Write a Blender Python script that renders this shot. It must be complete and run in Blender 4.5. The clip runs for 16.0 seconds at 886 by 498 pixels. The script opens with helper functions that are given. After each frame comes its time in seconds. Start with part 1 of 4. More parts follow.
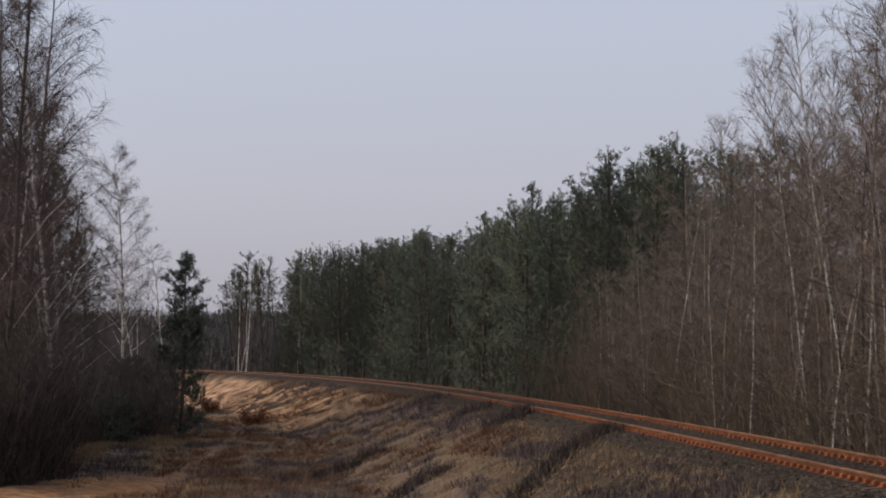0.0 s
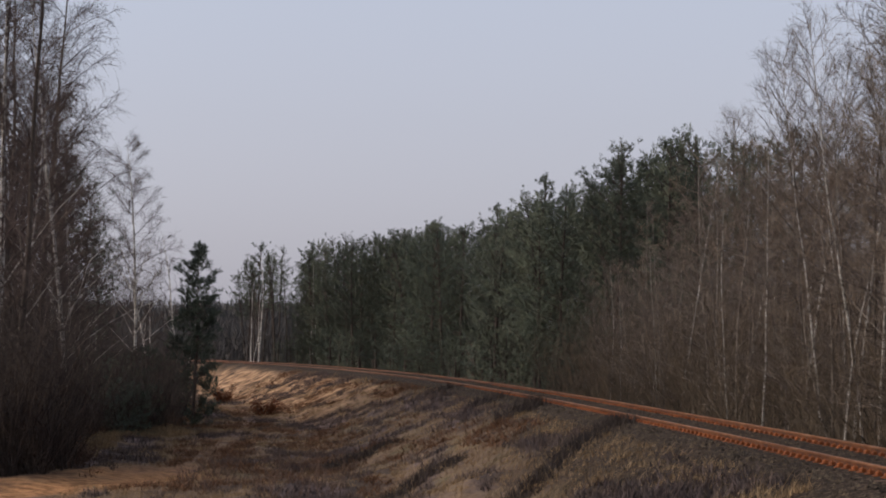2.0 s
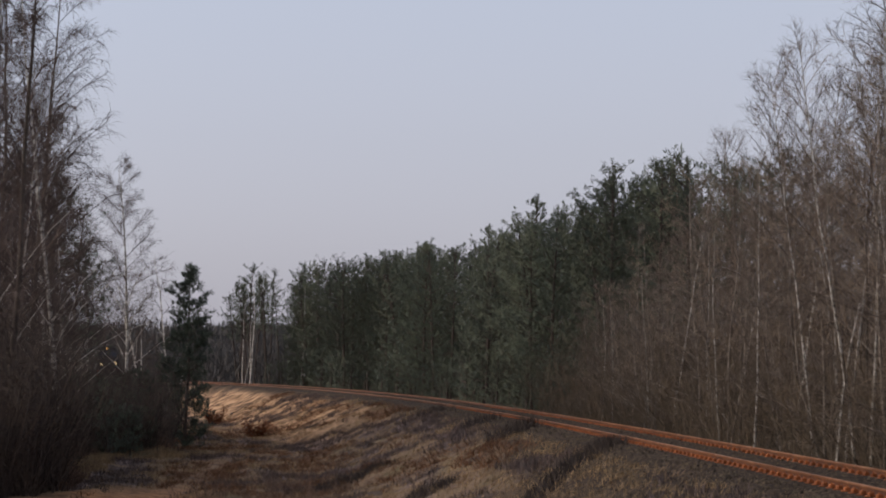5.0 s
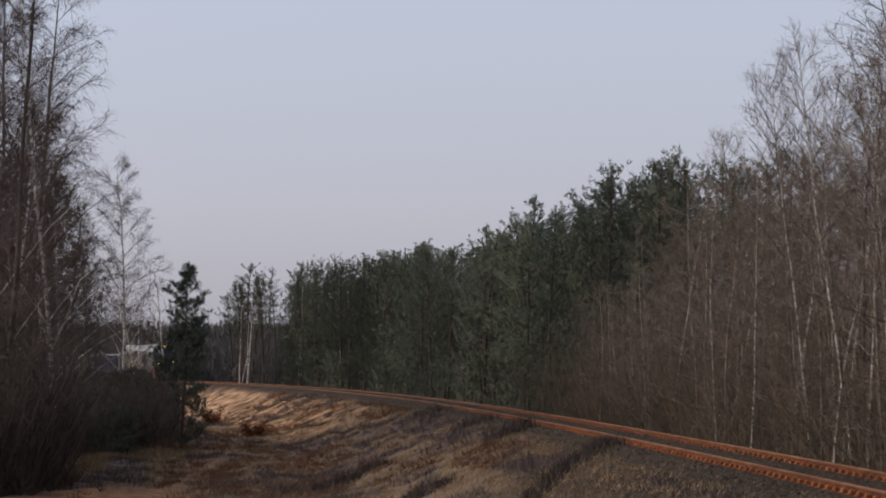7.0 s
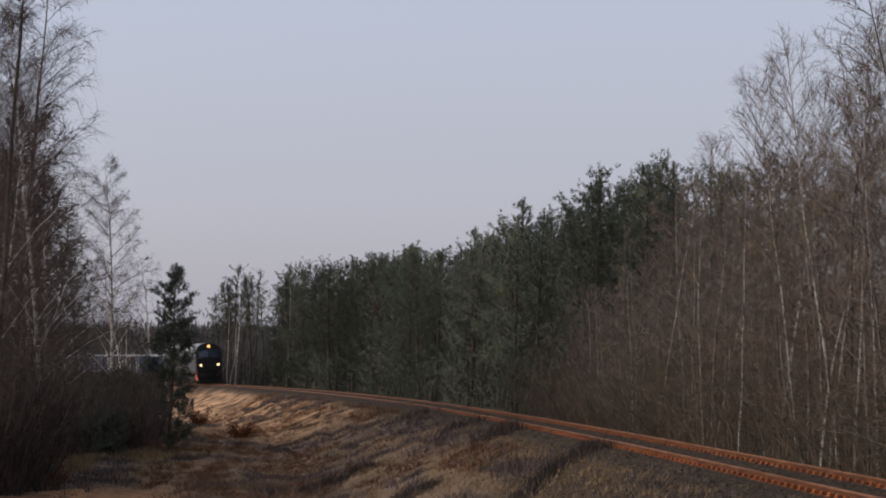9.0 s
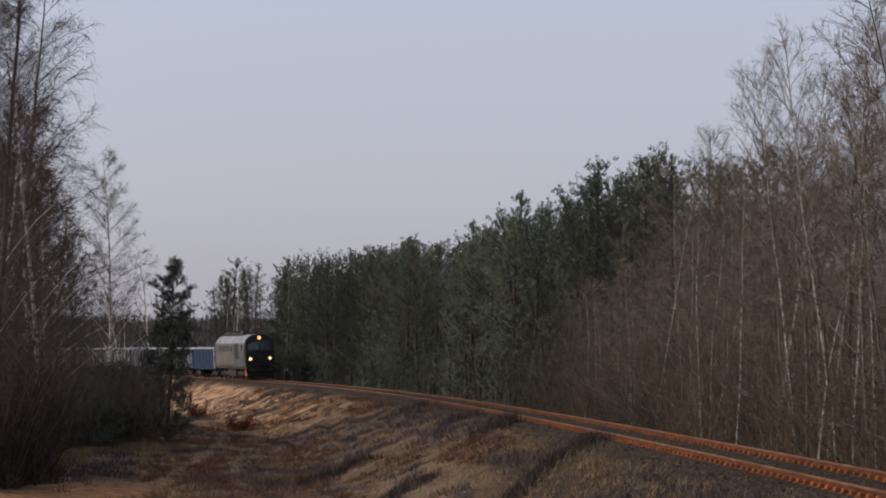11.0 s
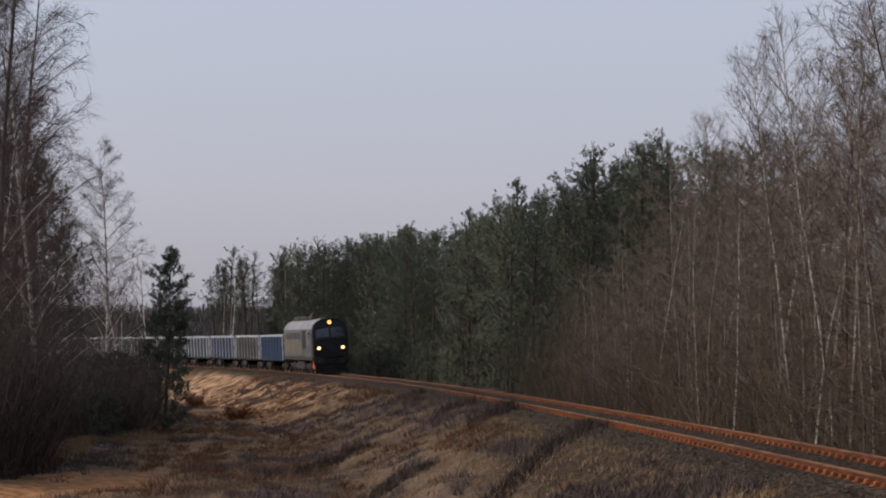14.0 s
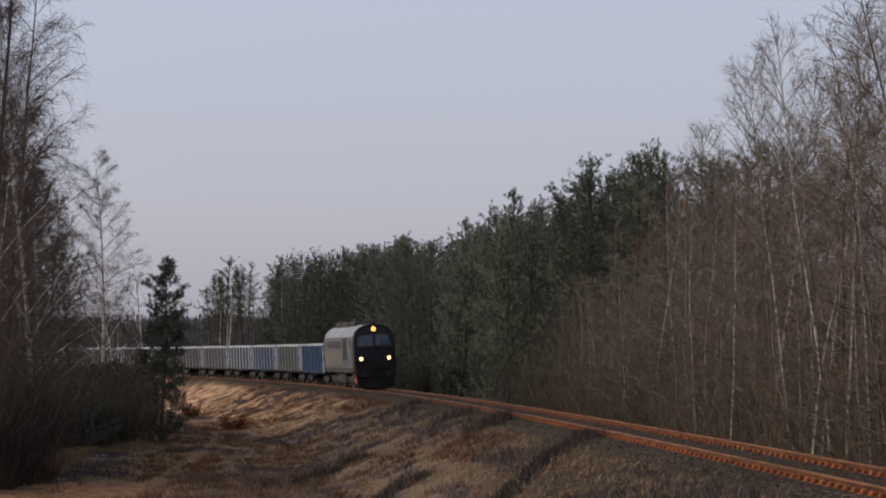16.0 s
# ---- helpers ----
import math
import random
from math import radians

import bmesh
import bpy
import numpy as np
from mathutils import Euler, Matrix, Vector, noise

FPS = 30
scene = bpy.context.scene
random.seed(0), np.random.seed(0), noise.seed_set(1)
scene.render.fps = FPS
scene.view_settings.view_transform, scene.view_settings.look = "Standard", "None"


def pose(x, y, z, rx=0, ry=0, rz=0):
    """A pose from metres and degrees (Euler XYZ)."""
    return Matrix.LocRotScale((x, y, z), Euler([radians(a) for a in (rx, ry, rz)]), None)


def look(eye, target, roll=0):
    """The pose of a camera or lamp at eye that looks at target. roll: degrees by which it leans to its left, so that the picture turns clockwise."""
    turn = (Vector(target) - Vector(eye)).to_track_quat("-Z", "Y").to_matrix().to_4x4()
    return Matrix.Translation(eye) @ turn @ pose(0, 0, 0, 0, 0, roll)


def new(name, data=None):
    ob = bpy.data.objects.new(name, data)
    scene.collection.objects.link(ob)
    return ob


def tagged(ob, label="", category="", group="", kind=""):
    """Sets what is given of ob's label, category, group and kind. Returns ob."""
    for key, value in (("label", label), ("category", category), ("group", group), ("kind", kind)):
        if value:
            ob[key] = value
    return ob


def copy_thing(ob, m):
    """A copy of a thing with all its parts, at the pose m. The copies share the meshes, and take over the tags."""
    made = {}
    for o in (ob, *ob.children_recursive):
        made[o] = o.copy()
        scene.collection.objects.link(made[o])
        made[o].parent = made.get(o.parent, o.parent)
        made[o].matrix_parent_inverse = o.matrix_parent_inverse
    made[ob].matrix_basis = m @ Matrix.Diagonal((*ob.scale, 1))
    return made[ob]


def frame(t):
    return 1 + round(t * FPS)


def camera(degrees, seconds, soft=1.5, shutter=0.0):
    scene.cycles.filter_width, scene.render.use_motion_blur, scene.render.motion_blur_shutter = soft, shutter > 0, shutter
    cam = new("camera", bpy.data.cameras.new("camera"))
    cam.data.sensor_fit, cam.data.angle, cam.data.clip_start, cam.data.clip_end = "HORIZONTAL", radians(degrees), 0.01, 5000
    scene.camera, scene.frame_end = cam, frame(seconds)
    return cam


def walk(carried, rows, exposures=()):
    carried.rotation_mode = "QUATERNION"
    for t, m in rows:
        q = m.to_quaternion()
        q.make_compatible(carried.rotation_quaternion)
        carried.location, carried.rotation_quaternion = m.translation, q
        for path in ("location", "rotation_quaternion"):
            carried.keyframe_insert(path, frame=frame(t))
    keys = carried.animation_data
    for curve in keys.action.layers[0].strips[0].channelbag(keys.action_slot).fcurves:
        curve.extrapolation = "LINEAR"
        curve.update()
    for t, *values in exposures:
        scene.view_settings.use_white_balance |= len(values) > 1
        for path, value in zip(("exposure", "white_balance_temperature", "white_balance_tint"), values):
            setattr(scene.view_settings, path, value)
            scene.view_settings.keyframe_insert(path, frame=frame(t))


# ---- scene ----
# ---- camera: stands on a bank beside the line, turned a little by hand ----
cam = camera(22.18, 16.0, soft=1.9)
EYE = 2.34                      # metres above the near rails
TURNS = [                       # seconds, yaw, pitch, roll in degrees
    (0, 0.477, 2.514, 0.154), (0.5, 0.642, 2.498, 0.042), (1, 0.758, 2.477, -0.084), (1.5, 0.822, 2.411, -0.085),
    (2, 0.796, 2.289, -0.068), (2.5, 0.709, 2.340, 0.116), (3, 0.643, 2.372, 0.049), (3.5, 0.545, 2.667, 0.092),
    (4, 0.496, 2.770, 0.080), (6.5, 0.739, 2.892, -0.076), (7, 0.522, 2.836, -0.149), (7.5, 0.468, 2.731, -0.277),
    (8, 0.339, 2.834, -0.316), (8.5, 0.265, 2.921, -0.314), (9, 0.225, 2.898, -0.422), (11.5, 0.135, 2.607, -0.327),
    (12, 0.168, 2.460, -0.101), (12.5, 0.192, 2.366, -0.056), (13, 0.243, 2.393, 0.064), (13.5, 0.206, 2.399, 0.019),
    (14, 0.090, 2.403, -0.022), (14.5, 0.103, 2.459, 0.127), (15, 0.066, 2.468, 0.005), (15.5, 0.047, 2.502, -0.016),
    (16, 0.000, 2.661, 0.000),
]
walk(cam, [(t, pose(0, 0, EYE, 0, 0, yaw) @ pose(0, 0, 0, pitch) @ pose(0, 0, 0, 0, roll) @ pose(0, 0, 0, 90))
           for t, yaw, pitch, roll in TURNS], [(0, 0.08), (7, 0.08), (9, 0.03), (16, 0.03)])

# ---- world and sun ----
SUN_ELEVATION, SUN_FROM = 28.0, (-1.0, -0.04)      # the sun stands to the side
world = bpy.data.worlds.new("hazy_sky")
scene.world = world
world.use_nodes = True
wn = world.node_tree
sky = wn.nodes.new("ShaderNodeTexSky")
sky.sky_type, sky.sun_disc = 'NISHITA', False
sky.sun_elevation = radians(SUN_ELEVATION)
sky.sun_rotation = math.atan2(SUN_FROM[0], SUN_FROM[1])
sky.air_density, sky.dust_density, sky.ozone_density = 1.0, 3.0, 1.0
pale = wn.nodes.new("ShaderNodeHueSaturation")
pale.inputs["Saturation"].default_value = 0.42
milk = wn.nodes.new("ShaderNodeMix")              # thin high haze, slightly lilac
milk.data_type, milk.blend_type = 'RGBA', 'MULTIPLY'
milk.inputs[0].default_value = 1.0
milk.inputs[7].default_value = (1.0, 1.0, 1.14, 1)
wn.links.new(sky.outputs[0], pale.inputs["Color"])
wn.links.new(pale.outputs[0], milk.inputs[6])
veil = wn.nodes.new("ShaderNodeMix")
veil.data_type = 'RGBA'
veil.inputs[0].default_value = 0.6
veil.inputs[7].default_value = (3.78, 3.94, 4.66, 1)
wn.links.new(milk.outputs[2], veil.inputs[6])
place, apart, height, tint = (wn.nodes.new(k) for k in ("ShaderNodeTexCoord", "ShaderNodeSeparateXYZ", "ShaderNodeValToRGB", "ShaderNodeMix"))
tint.data_type, tint.blend_type = 'RGBA', 'MULTIPLY'
tint.inputs[0].default_value = 1.0
low, high = height.color_ramp.elements              # rosy haze near the horizon, bluer above
low.position, low.color = 0.02, (1.0, 0.945, 0.92, 1)
high.position, high.color = 0.17, (0.955, 0.985, 1.0, 1)
wn.links.new(place.outputs["Generated"], apart.inputs[0])
wn.links.new(apart.outputs[2], height.inputs[0])
wn.links.new(veil.outputs[2], tint.inputs[6])
wn.links.new(height.outputs[0], tint.inputs[7])
wn.links.new(tint.outputs[2], wn.nodes["Background"].inputs["Color"])
wn.nodes["Background"].inputs["Strength"].default_value = 0.145

sun = new("sun", bpy.data.lights.new("sun", "SUN"))
sun.data.energy, sun.data.angle, sun.data.color = 1.7, radians(2.0), (1.0, 0.86, 0.72)
sun_way = Vector((*SUN_FROM, 0)).normalized() * math.cos(radians(SUN_ELEVATION))
sun_way.z = math.sin(radians(SUN_ELEVATION))
sun.matrix_basis = look(sun_way * 300, (0, 0, 0))


# ---- materials ----
def material(name, colours, rough=0.85, scale=3.0, bump=0.3, metal=0.0, fine=30.0, vary=0.0, stretch=(1, 1, 1), gloss=0.3):
    """colours: two or three tones, mixed by noise at two scales; vary: brightness spread from piece to piece."""
    m = bpy.data.materials.new(name)
    m.use_nodes = True
    nt = m.node_tree
    b = nt.nodes["Principled BSDF"]
    b.inputs["Roughness"].default_value, b.inputs["Metallic"].default_value = rough, metal
    b.inputs["Specular IOR Level"].default_value = gloss
    tc, mp = nt.nodes.new("ShaderNodeTexCoord"), nt.nodes.new("ShaderNodeMapping")
    mp.inputs["Scale"].default_value = stretch
    nt.links.new(tc.outputs["Object"], mp.inputs["Vector"])
    big, small = nt.nodes.new("ShaderNodeTexNoise"), nt.nodes.new("ShaderNodeTexNoise")
    big.inputs["Scale"].default_value, small.inputs["Scale"].default_value = scale, fine
    big.inputs["Detail"].default_value = small.inputs["Detail"].default_value = 4
    for n in (big, small):
        nt.links.new(mp.outputs[0], n.inputs["Vector"])
    add = nt.nodes.new("ShaderNodeMath")
    add.operation = 'MULTIPLY_ADD'
    add.inputs[1].default_value = 0.4
    nt.links.new(small.outputs["Fac"], add.inputs[0])
    nt.links.new(big.outputs["Fac"], add.inputs[2])
    ramp = nt.nodes.new("ShaderNodeValToRGB")
    el = ramp.color_ramp.elements
    el[0].position, el[1].position = 0.5, 0.9
    if len(colours) == 3:
        el.new(0.7)
    for e, c in zip(el, colours):
        e.color = (*c, 1)
    nt.links.new(add.outputs[0], ramp.inputs[0])
    out = ramp.outputs[0]
    if vary:
        info, hsv, mr = nt.nodes.new("ShaderNodeObjectInfo"), nt.nodes.new("ShaderNodeHueSaturation"), nt.nodes.new("ShaderNodeMapRange")
        mr.inputs["To Min"].default_value, mr.inputs["To Max"].default_value = 1 - vary, 1 + vary
        nt.links.new(info.outputs["Random"], mr.inputs["Value"])
        nt.links.new(mr.outputs[0], hsv.inputs["Value"])
        nt.links.new(out, hsv.inputs["Color"])
        out = hsv.outputs[0]
    nt.links.new(out, b.inputs["Base Color"])
    if bump:
        bp = nt.nodes.new("ShaderNodeBump")
        bp.inputs["Strength"].default_value, bp.inputs["Distance"].default_value = bump, 0.02
        nt.links.new(small.outputs["Fac"], bp.inputs["Height"])
        nt.links.new(bp.outputs[0], b.inputs["Normal"])
    return m


def island_material(name, a, b, rough=0.9, vary=0.12):
    """Leaves, needles, twigs and blades: the tone goes from a to b, piece by piece."""
    m = bpy.data.materials.new(name)
    m.use_nodes = True
    nt = m.node_tree
    bs = nt.nodes["Principled BSDF"]
    bs.inputs["Roughness"].default_value, bs.inputs["Specular IOR Level"].default_value = rough, 0.15
    geo, mix, info = nt.nodes.new("ShaderNodeNewGeometry"), nt.nodes.new("ShaderNodeMix"), nt.nodes.new("ShaderNodeObjectInfo")
    mix.data_type = 'RGBA'
    mix.inputs[6].default_value, mix.inputs[7].default_value = (*a, 1), (*b, 1)
    nt.links.new(geo.outputs["Random Per Island"], mix.inputs[0])
    hsv, mr = nt.nodes.new("ShaderNodeHueSaturation"), nt.nodes.new("ShaderNodeMapRange")
    mr.inputs["To Min"].default_value, mr.inputs["To Max"].default_value = 1 - vary, 1 + vary
    nt.links.new(info.outputs["Random"], mr.inputs["Value"])
    nt.links.new(mr.outputs[0], hsv.inputs["Value"])
    nt.links.new(mix.outputs[2], hsv.inputs["Color"])
    tc, noise, clump, tone = (nt.nodes.new(k) for k in ("ShaderNodeTexCoord", "ShaderNodeTexNoise", "ShaderNodeValToRGB", "ShaderNodeMix"))
    noise.inputs["Scale"].default_value, noise.inputs["Detail"].default_value = 0.7, 3
    tone.data_type, tone.blend_type = 'RGBA', 'MULTIPLY'
    tone.inputs[0].default_value = 1.0
    dull, warm = clump.color_ramp.elements            # from clump to clump
    dull.position, dull.color = 0.35, (0.72, 0.76, 0.80, 1)
    warm.position, warm.color = 0.66, (1.0, 0.97, 0.86, 1)
    nt.links.new(tc.outputs["Object"], noise.inputs["Vector"])
    nt.links.new(noise.outputs["Fac"], clump.inputs[0])
    nt.links.new(hsv.outputs[0], tone.inputs[6])
    nt.links.new(clump.outputs[0], tone.inputs[7])
    nt.links.new(tone.outputs[2], bs.inputs["Base Color"])
    return m


def glow(name, colour, strength):
    m = bpy.data.materials.new(name)
    m.use_nodes = True
    b = m.node_tree.nodes["Principled BSDF"]
    b.inputs["Base Color"].default_value = b.inputs["Emission Color"].default_value = (*colour, 1)
    b.inputs["Emission Strength"].default_value = strength
    return m


# rust of the web, toned below the head's to include the shade under it
RUST = material("rusty_rail_steel", [(0.045, 0.015, 0.006), (0.11, 0.036, 0.011), (0.18, 0.06, 0.018)], 0.6, 1.5, 0.3, 0.0, 25)
RAILHEAD = material("worn_rail_head", [(0.13, 0.05, 0.02), (0.21, 0.085, 0.034), (0.29, 0.145, 0.075)], 0.6, 1.2, 0.1, 0.0, 20)
CLIP = material("rusty_fastening", [(0.14, 0.04, 0.012), (0.32, 0.098, 0.026)], 0.8, 6, 0.3, 0, 40, vary=0.25)
SLEEPER = material("old_sleeper_wood", [(0.06, 0.035, 0.025), (0.15, 0.085, 0.05)], 0.9, 2, 0.5, 0, 25, vary=0.3)
BIRCH = material("birch_bark", [(0.06, 0.05, 0.043), (0.40, 0.36, 0.31), (0.62, 0.57, 0.51)], 0.8, 2.2, 0.3, 0, 9, vary=0.2, stretch=(1, 1, 2.5))
BARK = material("dark_bark", [(0.05, 0.038, 0.03), (0.13, 0.10, 0.08)], 0.95, 2, 0.6, 0, 14, vary=0.2)
PALEBARK = material("pale_bark", [(0.075, 0.058, 0.047), (0.18, 0.145, 0.115), (0.36, 0.30, 0.245)], 0.9, 1.6, 0.4, 0, 9, vary=0.25)
PINEBARK = material("pine_bark", [(0.035, 0.027, 0.022), (0.085, 0.062, 0.048)], 0.95, 2, 0.6, 0, 14, vary=0.2)
TWIG = island_material("birch_twigs", (0.05, 0.034, 0.032), (0.13, 0.095, 0.082))
TWIGBROWN = island_material("brown_twigs", (0.055, 0.042, 0.036), (0.33, 0.252, 0.2))
NEEDLE = island_material("pine_needles", (0.074, 0.084, 0.064), (0.152, 0.165, 0.118), vary=0.22)
# darker copy of the pine needles, with the wood's shade put into the colour
NEEDLESHADE = island_material("shaded_pine_needles", (0.048, 0.057, 0.045), (0.12, 0.136, 0.1))
DRYGRASS = island_material("dry_grass_blades", (0.15, 0.098, 0.058), (0.48, 0.325, 0.185))
HEATH = island_material("dark_heather", (0.05, 0.039, 0.038), (0.21, 0.15, 0.135))
REEDBROWN = island_material("red_brown_stems", (0.08, 0.05, 0.04), (0.23, 0.145, 0.11))
BRUSH = island_material("brushwood_stems", (0.05, 0.038, 0.029), (0.2, 0.15, 0.107))
# greyer and more even than near twigs: distance haze painted into the colour
HAZETWIG = island_material("hazed_far_twigs", (0.085, 0.078, 0.076), (0.13, 0.118, 0.114))
BRACKEN = island_material("red_brown_bracken", (0.07, 0.035, 0.02), (0.26, 0.13, 0.07))
# stem colour darkened to carry the shade that the thicket lies in
THICKET = island_material("dark_thicket_stems", (0.026, 0.02, 0.018), (0.11, 0.083, 0.072))
OAKLEAF = island_material("withered_oak_leaves", (0.09, 0.032, 0.016), (0.21, 0.078, 0.034))
STONE = island_material("track_stones", (0.014, 0.0105, 0.008), (0.14, 0.105, 0.075))
BLACK = material("black_paint", [(0.006, 0.006, 0.007), (0.013, 0.0125, 0.013)], 0.45, 1.5, 0.05, 0, 12)
GREYPAINT = material("light_grey_paint", [(0.05, 0.05, 0.048), (0.085, 0.084, 0.08), (0.12, 0.118, 0.112)], 0.5, 0.8, 0.05, 0, 6)
BEIGE = material("faded_beige_paint", [(0.095, 0.085, 0.062), (0.15, 0.135, 0.1)], 0.55, 0.8, 0.05, 0, 6)
ROOFGREY = material("sooty_grey_roof", [(0.16, 0.16, 0.16), (0.30, 0.295, 0.285)], 0.5, 0.6, 0.05, 0, 5)
DARKSTEEL = material("dirty_underframe", [(0.018, 0.016, 0.014), (0.06, 0.05, 0.042)], 0.8, 2, 0.3, 0, 14)
WHEEL = material("wheel_steel", [(0.09, 0.07, 0.055), (0.24, 0.19, 0.15)], 0.5, 2, 0.2, 0.5, 14)
REDPAINT = material("orange_red_paint", [(0.55, 0.07, 0.025), (0.72, 0.12, 0.04)], 0.5, 2, 0.05, 0, 10)
# the blue base stands in for sky reflected in the panes
GLASS = material("sky_tinted_cab_glass", [(0.022, 0.03, 0.05), (0.03, 0.04, 0.065)], 0.08, 1, 0.0, 0, 5, gloss=0.6)
LAMP = glow("headlight", (1.0, 0.70, 0.33), 1.9)
LAMPTOP = glow("top_headlight", (1.0, 0.50, 0.14), 1.5)
WHITEPAINT = material("chalky_white_paint", [(0.2, 0.205, 0.21), (0.5, 0.51, 0.52)], 0.6, 1.5, 0.1, 0, 9)


# ---- mesh helpers ----
def link_mesh(name, verts, faces, mat, parent=None, label="", smooth=False):
    me = bpy.data.meshes.new(name)
    me.from_pydata([tuple(v) for v in verts], [], faces)
    me.materials.append(mat)
    if smooth:
        me.shade_smooth()
    ob = new(name, me)
    ob.parent = parent
    return tagged(ob, label)


def part(name, bm, mat, parent=None, label=""):
    me = bpy.data.meshes.new(name)
    bm.to_mesh(me)
    bm.free()
    me.materials.append(mat)
    ob = new(name, me)
    ob.parent = parent
    return tagged(ob, label)


def box(bm, x0, x1, y0, y1, z0, z1, bevel=0.0):
    r = bmesh.ops.create_cube(bm, size=1, matrix=Matrix.Translation(((x0 + x1) / 2, (y0 + y1) / 2, (z0 + z1) / 2)) @ Matrix.Diagonal((abs(x1 - x0), abs(y1 - y0), abs(z1 - z0), 1)))
    if bevel:
        edges = {e for v in r["verts"] for e in v.link_edges}
        bmesh.ops.bevel(bm, geom=list(edges), offset=bevel, segments=1, affect='EDGES')
    return bm


def cyl(bm, r, depth, m, seg=16, r2=None):
    bmesh.ops.create_cone(bm, cap_ends=True, segments=seg, radius1=r, radius2=r if r2 is None else r2, depth=depth, matrix=m)
    return bm


class Soup:
    """Gathers tubes and blades, to be linked as one mesh."""
    def __init__(self):
        self.v, self.f = [], []

    def tube(self, pts, radii, k=3):
        pts = [Vector(p) for p in pts]
        d = (pts[-1] - pts[0]).normalized()
        a = d.orthogonal().normalized()
        b = d.cross(a)
        base = len(self.v)
        n = len(pts)
        last_point = radii[-1] < 0.0035
        for i, (p, r) in enumerate(zip(pts, radii)):
            if i == n - 1 and last_point:
                self.v.append(p)
                break
            for j in range(k):
                w = 2 * math.pi * j / k
                self.v.append(p + (a * math.cos(w) + b * math.sin(w)) * r)
        for i in range(n - 1):
            for j in range(k):
                p, q = base + i * k + j, base + i * k + (j + 1) % k
                if i == n - 2 and last_point:
                    self.f.append((p, q, base + (n - 1) * k))
                else:
                    self.f.append((p, q, q + k, p + k))

    def blade(self, p, d, width, side):
        base = len(self.v)
        self.v += [p - side * width / 2, p + side * width / 2, p + d]
        self.f.append((base, base + 1, base + 2))

    def leaf(self, p, d, width, side):
        base = len(self.v)
        self.v += [p, p + d * 0.5 + side * width / 2, p + d, p + d * 0.5 - side * width / 2]
        self.f.append((base, base + 1, base + 2, base + 3))

    def link(self, name, mat, parent=None, label="", smooth=False):
        return link_mesh(name, self.v, self.f, mat, parent, label, smooth)


# ---- the line of the railway ----
# s runs from the near end away from the camera; the curve tightens with distance
S0, S1, DS = -70.0, 560.0, 0.5
line_s = np.arange(S0, S1 + DS, DS)
bend = np.where(line_s < 0, 0, np.where(line_s < 340, 0.0001832 + 0.00000866 * line_s, 0.0001832 + 0.00000866 * 340))
line_h = np.concatenate([[0], np.cumsum((bend[1:] + bend[:-1]) / 2 * DS)])
zero = int(round(-S0 / DS))
line_h += 0.08359 - line_h[zero]
mid_h = (line_h[1:] + line_h[:-1]) / 2
line_x = np.concatenate([[0], np.cumsum(-np.sin(mid_h) * DS)])
line_y = np.concatenate([[0], np.cumsum(np.cos(mid_h) * DS)])
line_x += 8.6605 - line_x[zero]
line_y += 40.373 - line_y[zero]
CANT = math.degrees(0.08 / 1.505)
GAUGE = 1.505                    # between the middles of the rail heads


def on_line(s, d=0.0, z=0.0):
    """A place beside the line: d metres to its right as one looks away from the camera, z above the rails, with the cant."""
    h = np.interp(s, line_s, line_h)
    c = radians(CANT)
    a, u = d * math.cos(c) - z * math.sin(c), d * math.sin(c) + z * math.cos(c)
    return Vector((np.interp(s, line_s, line_x) + a * math.cos(h), np.interp(s, line_s, line_y) + a * math.sin(h), u - 0.00055 * s))


def heading(s):
    return math.degrees(np.interp(s, line_s, line_h))


def lateral(x, y):
    """Distance from the line, to the right positive."""
    h = np.interp(y, line_y, line_h)
    return (x - np.interp(y, line_y, line_x)) * np.cos(h)


LATTICE = np.random.RandomState(5).uniform(-1, 1, (256, 256))


def grain(x, y):
    """Smooth value noise on a lattice of one metre."""
    xi, yi = np.floor(x).astype(int), np.floor(y).astype(int)
    u, v = x - xi, y - yi
    u, v = u * u * (3 - 2 * u), v * v * (3 - 2 * v)
    at = lambda a, b: LATTICE[a % 256, b % 256]
    return (at(xi, yi) * (1 - u) + at(xi + 1, yi) * u) * (1 - v) + (at(xi, yi + 1) * (1 - u) + at(xi + 1, yi + 1) * u) * v


def wave(x, y, size, seed=0.0):
    """Natural relief of that size, about -1 to 1."""
    x, y = np.asarray(x, float) / size + seed * 37.7 + 300, np.asarray(y, float) / size - seed * 19.3 + 300
    return grain(x, y) + 0.5 * grain(0.8 * x * 2 + 0.6 * y * 2, 0.8 * y * 2 - 0.6 * x * 2)


def path_d(y):
    """Where the sandy path runs, beside the line."""
    return np.interp(y, [40, 66, 76, 84, 95, 118, 158, 240, 400], [-46, -31, -22.5, -18.2, -15.8, -13.9, -10.6, -10.5, -11])


PROFILE = ([-400, -60, -30, -22, -9.3, -8.0, -5.5, -3.2, -2.5, -1.75, -1.0, -0.6, 0.6, 1.75, 2.6, 4.2, 9, 30, 400],
           [-2.4, -2.2, -2.5, -2.9, -3.0, -2.75, -1.75, -0.72, -0.52, -0.265, -0.225, -0.195, -0.122, -0.15, -0.55, -0.85, -0.65, -0.3, 0.5])


def cover(d, y):
    """What grows where, in strips along the slope: heather above 0.3, bracken below -0.4, grass between."""
    return wave(d, y * 0.38, 2.4, 8) + 0.6 * wave(d, y * 0.42, 0.9, 9) - 0.55 * np.exp(-((y - 64) / 10) ** 2)


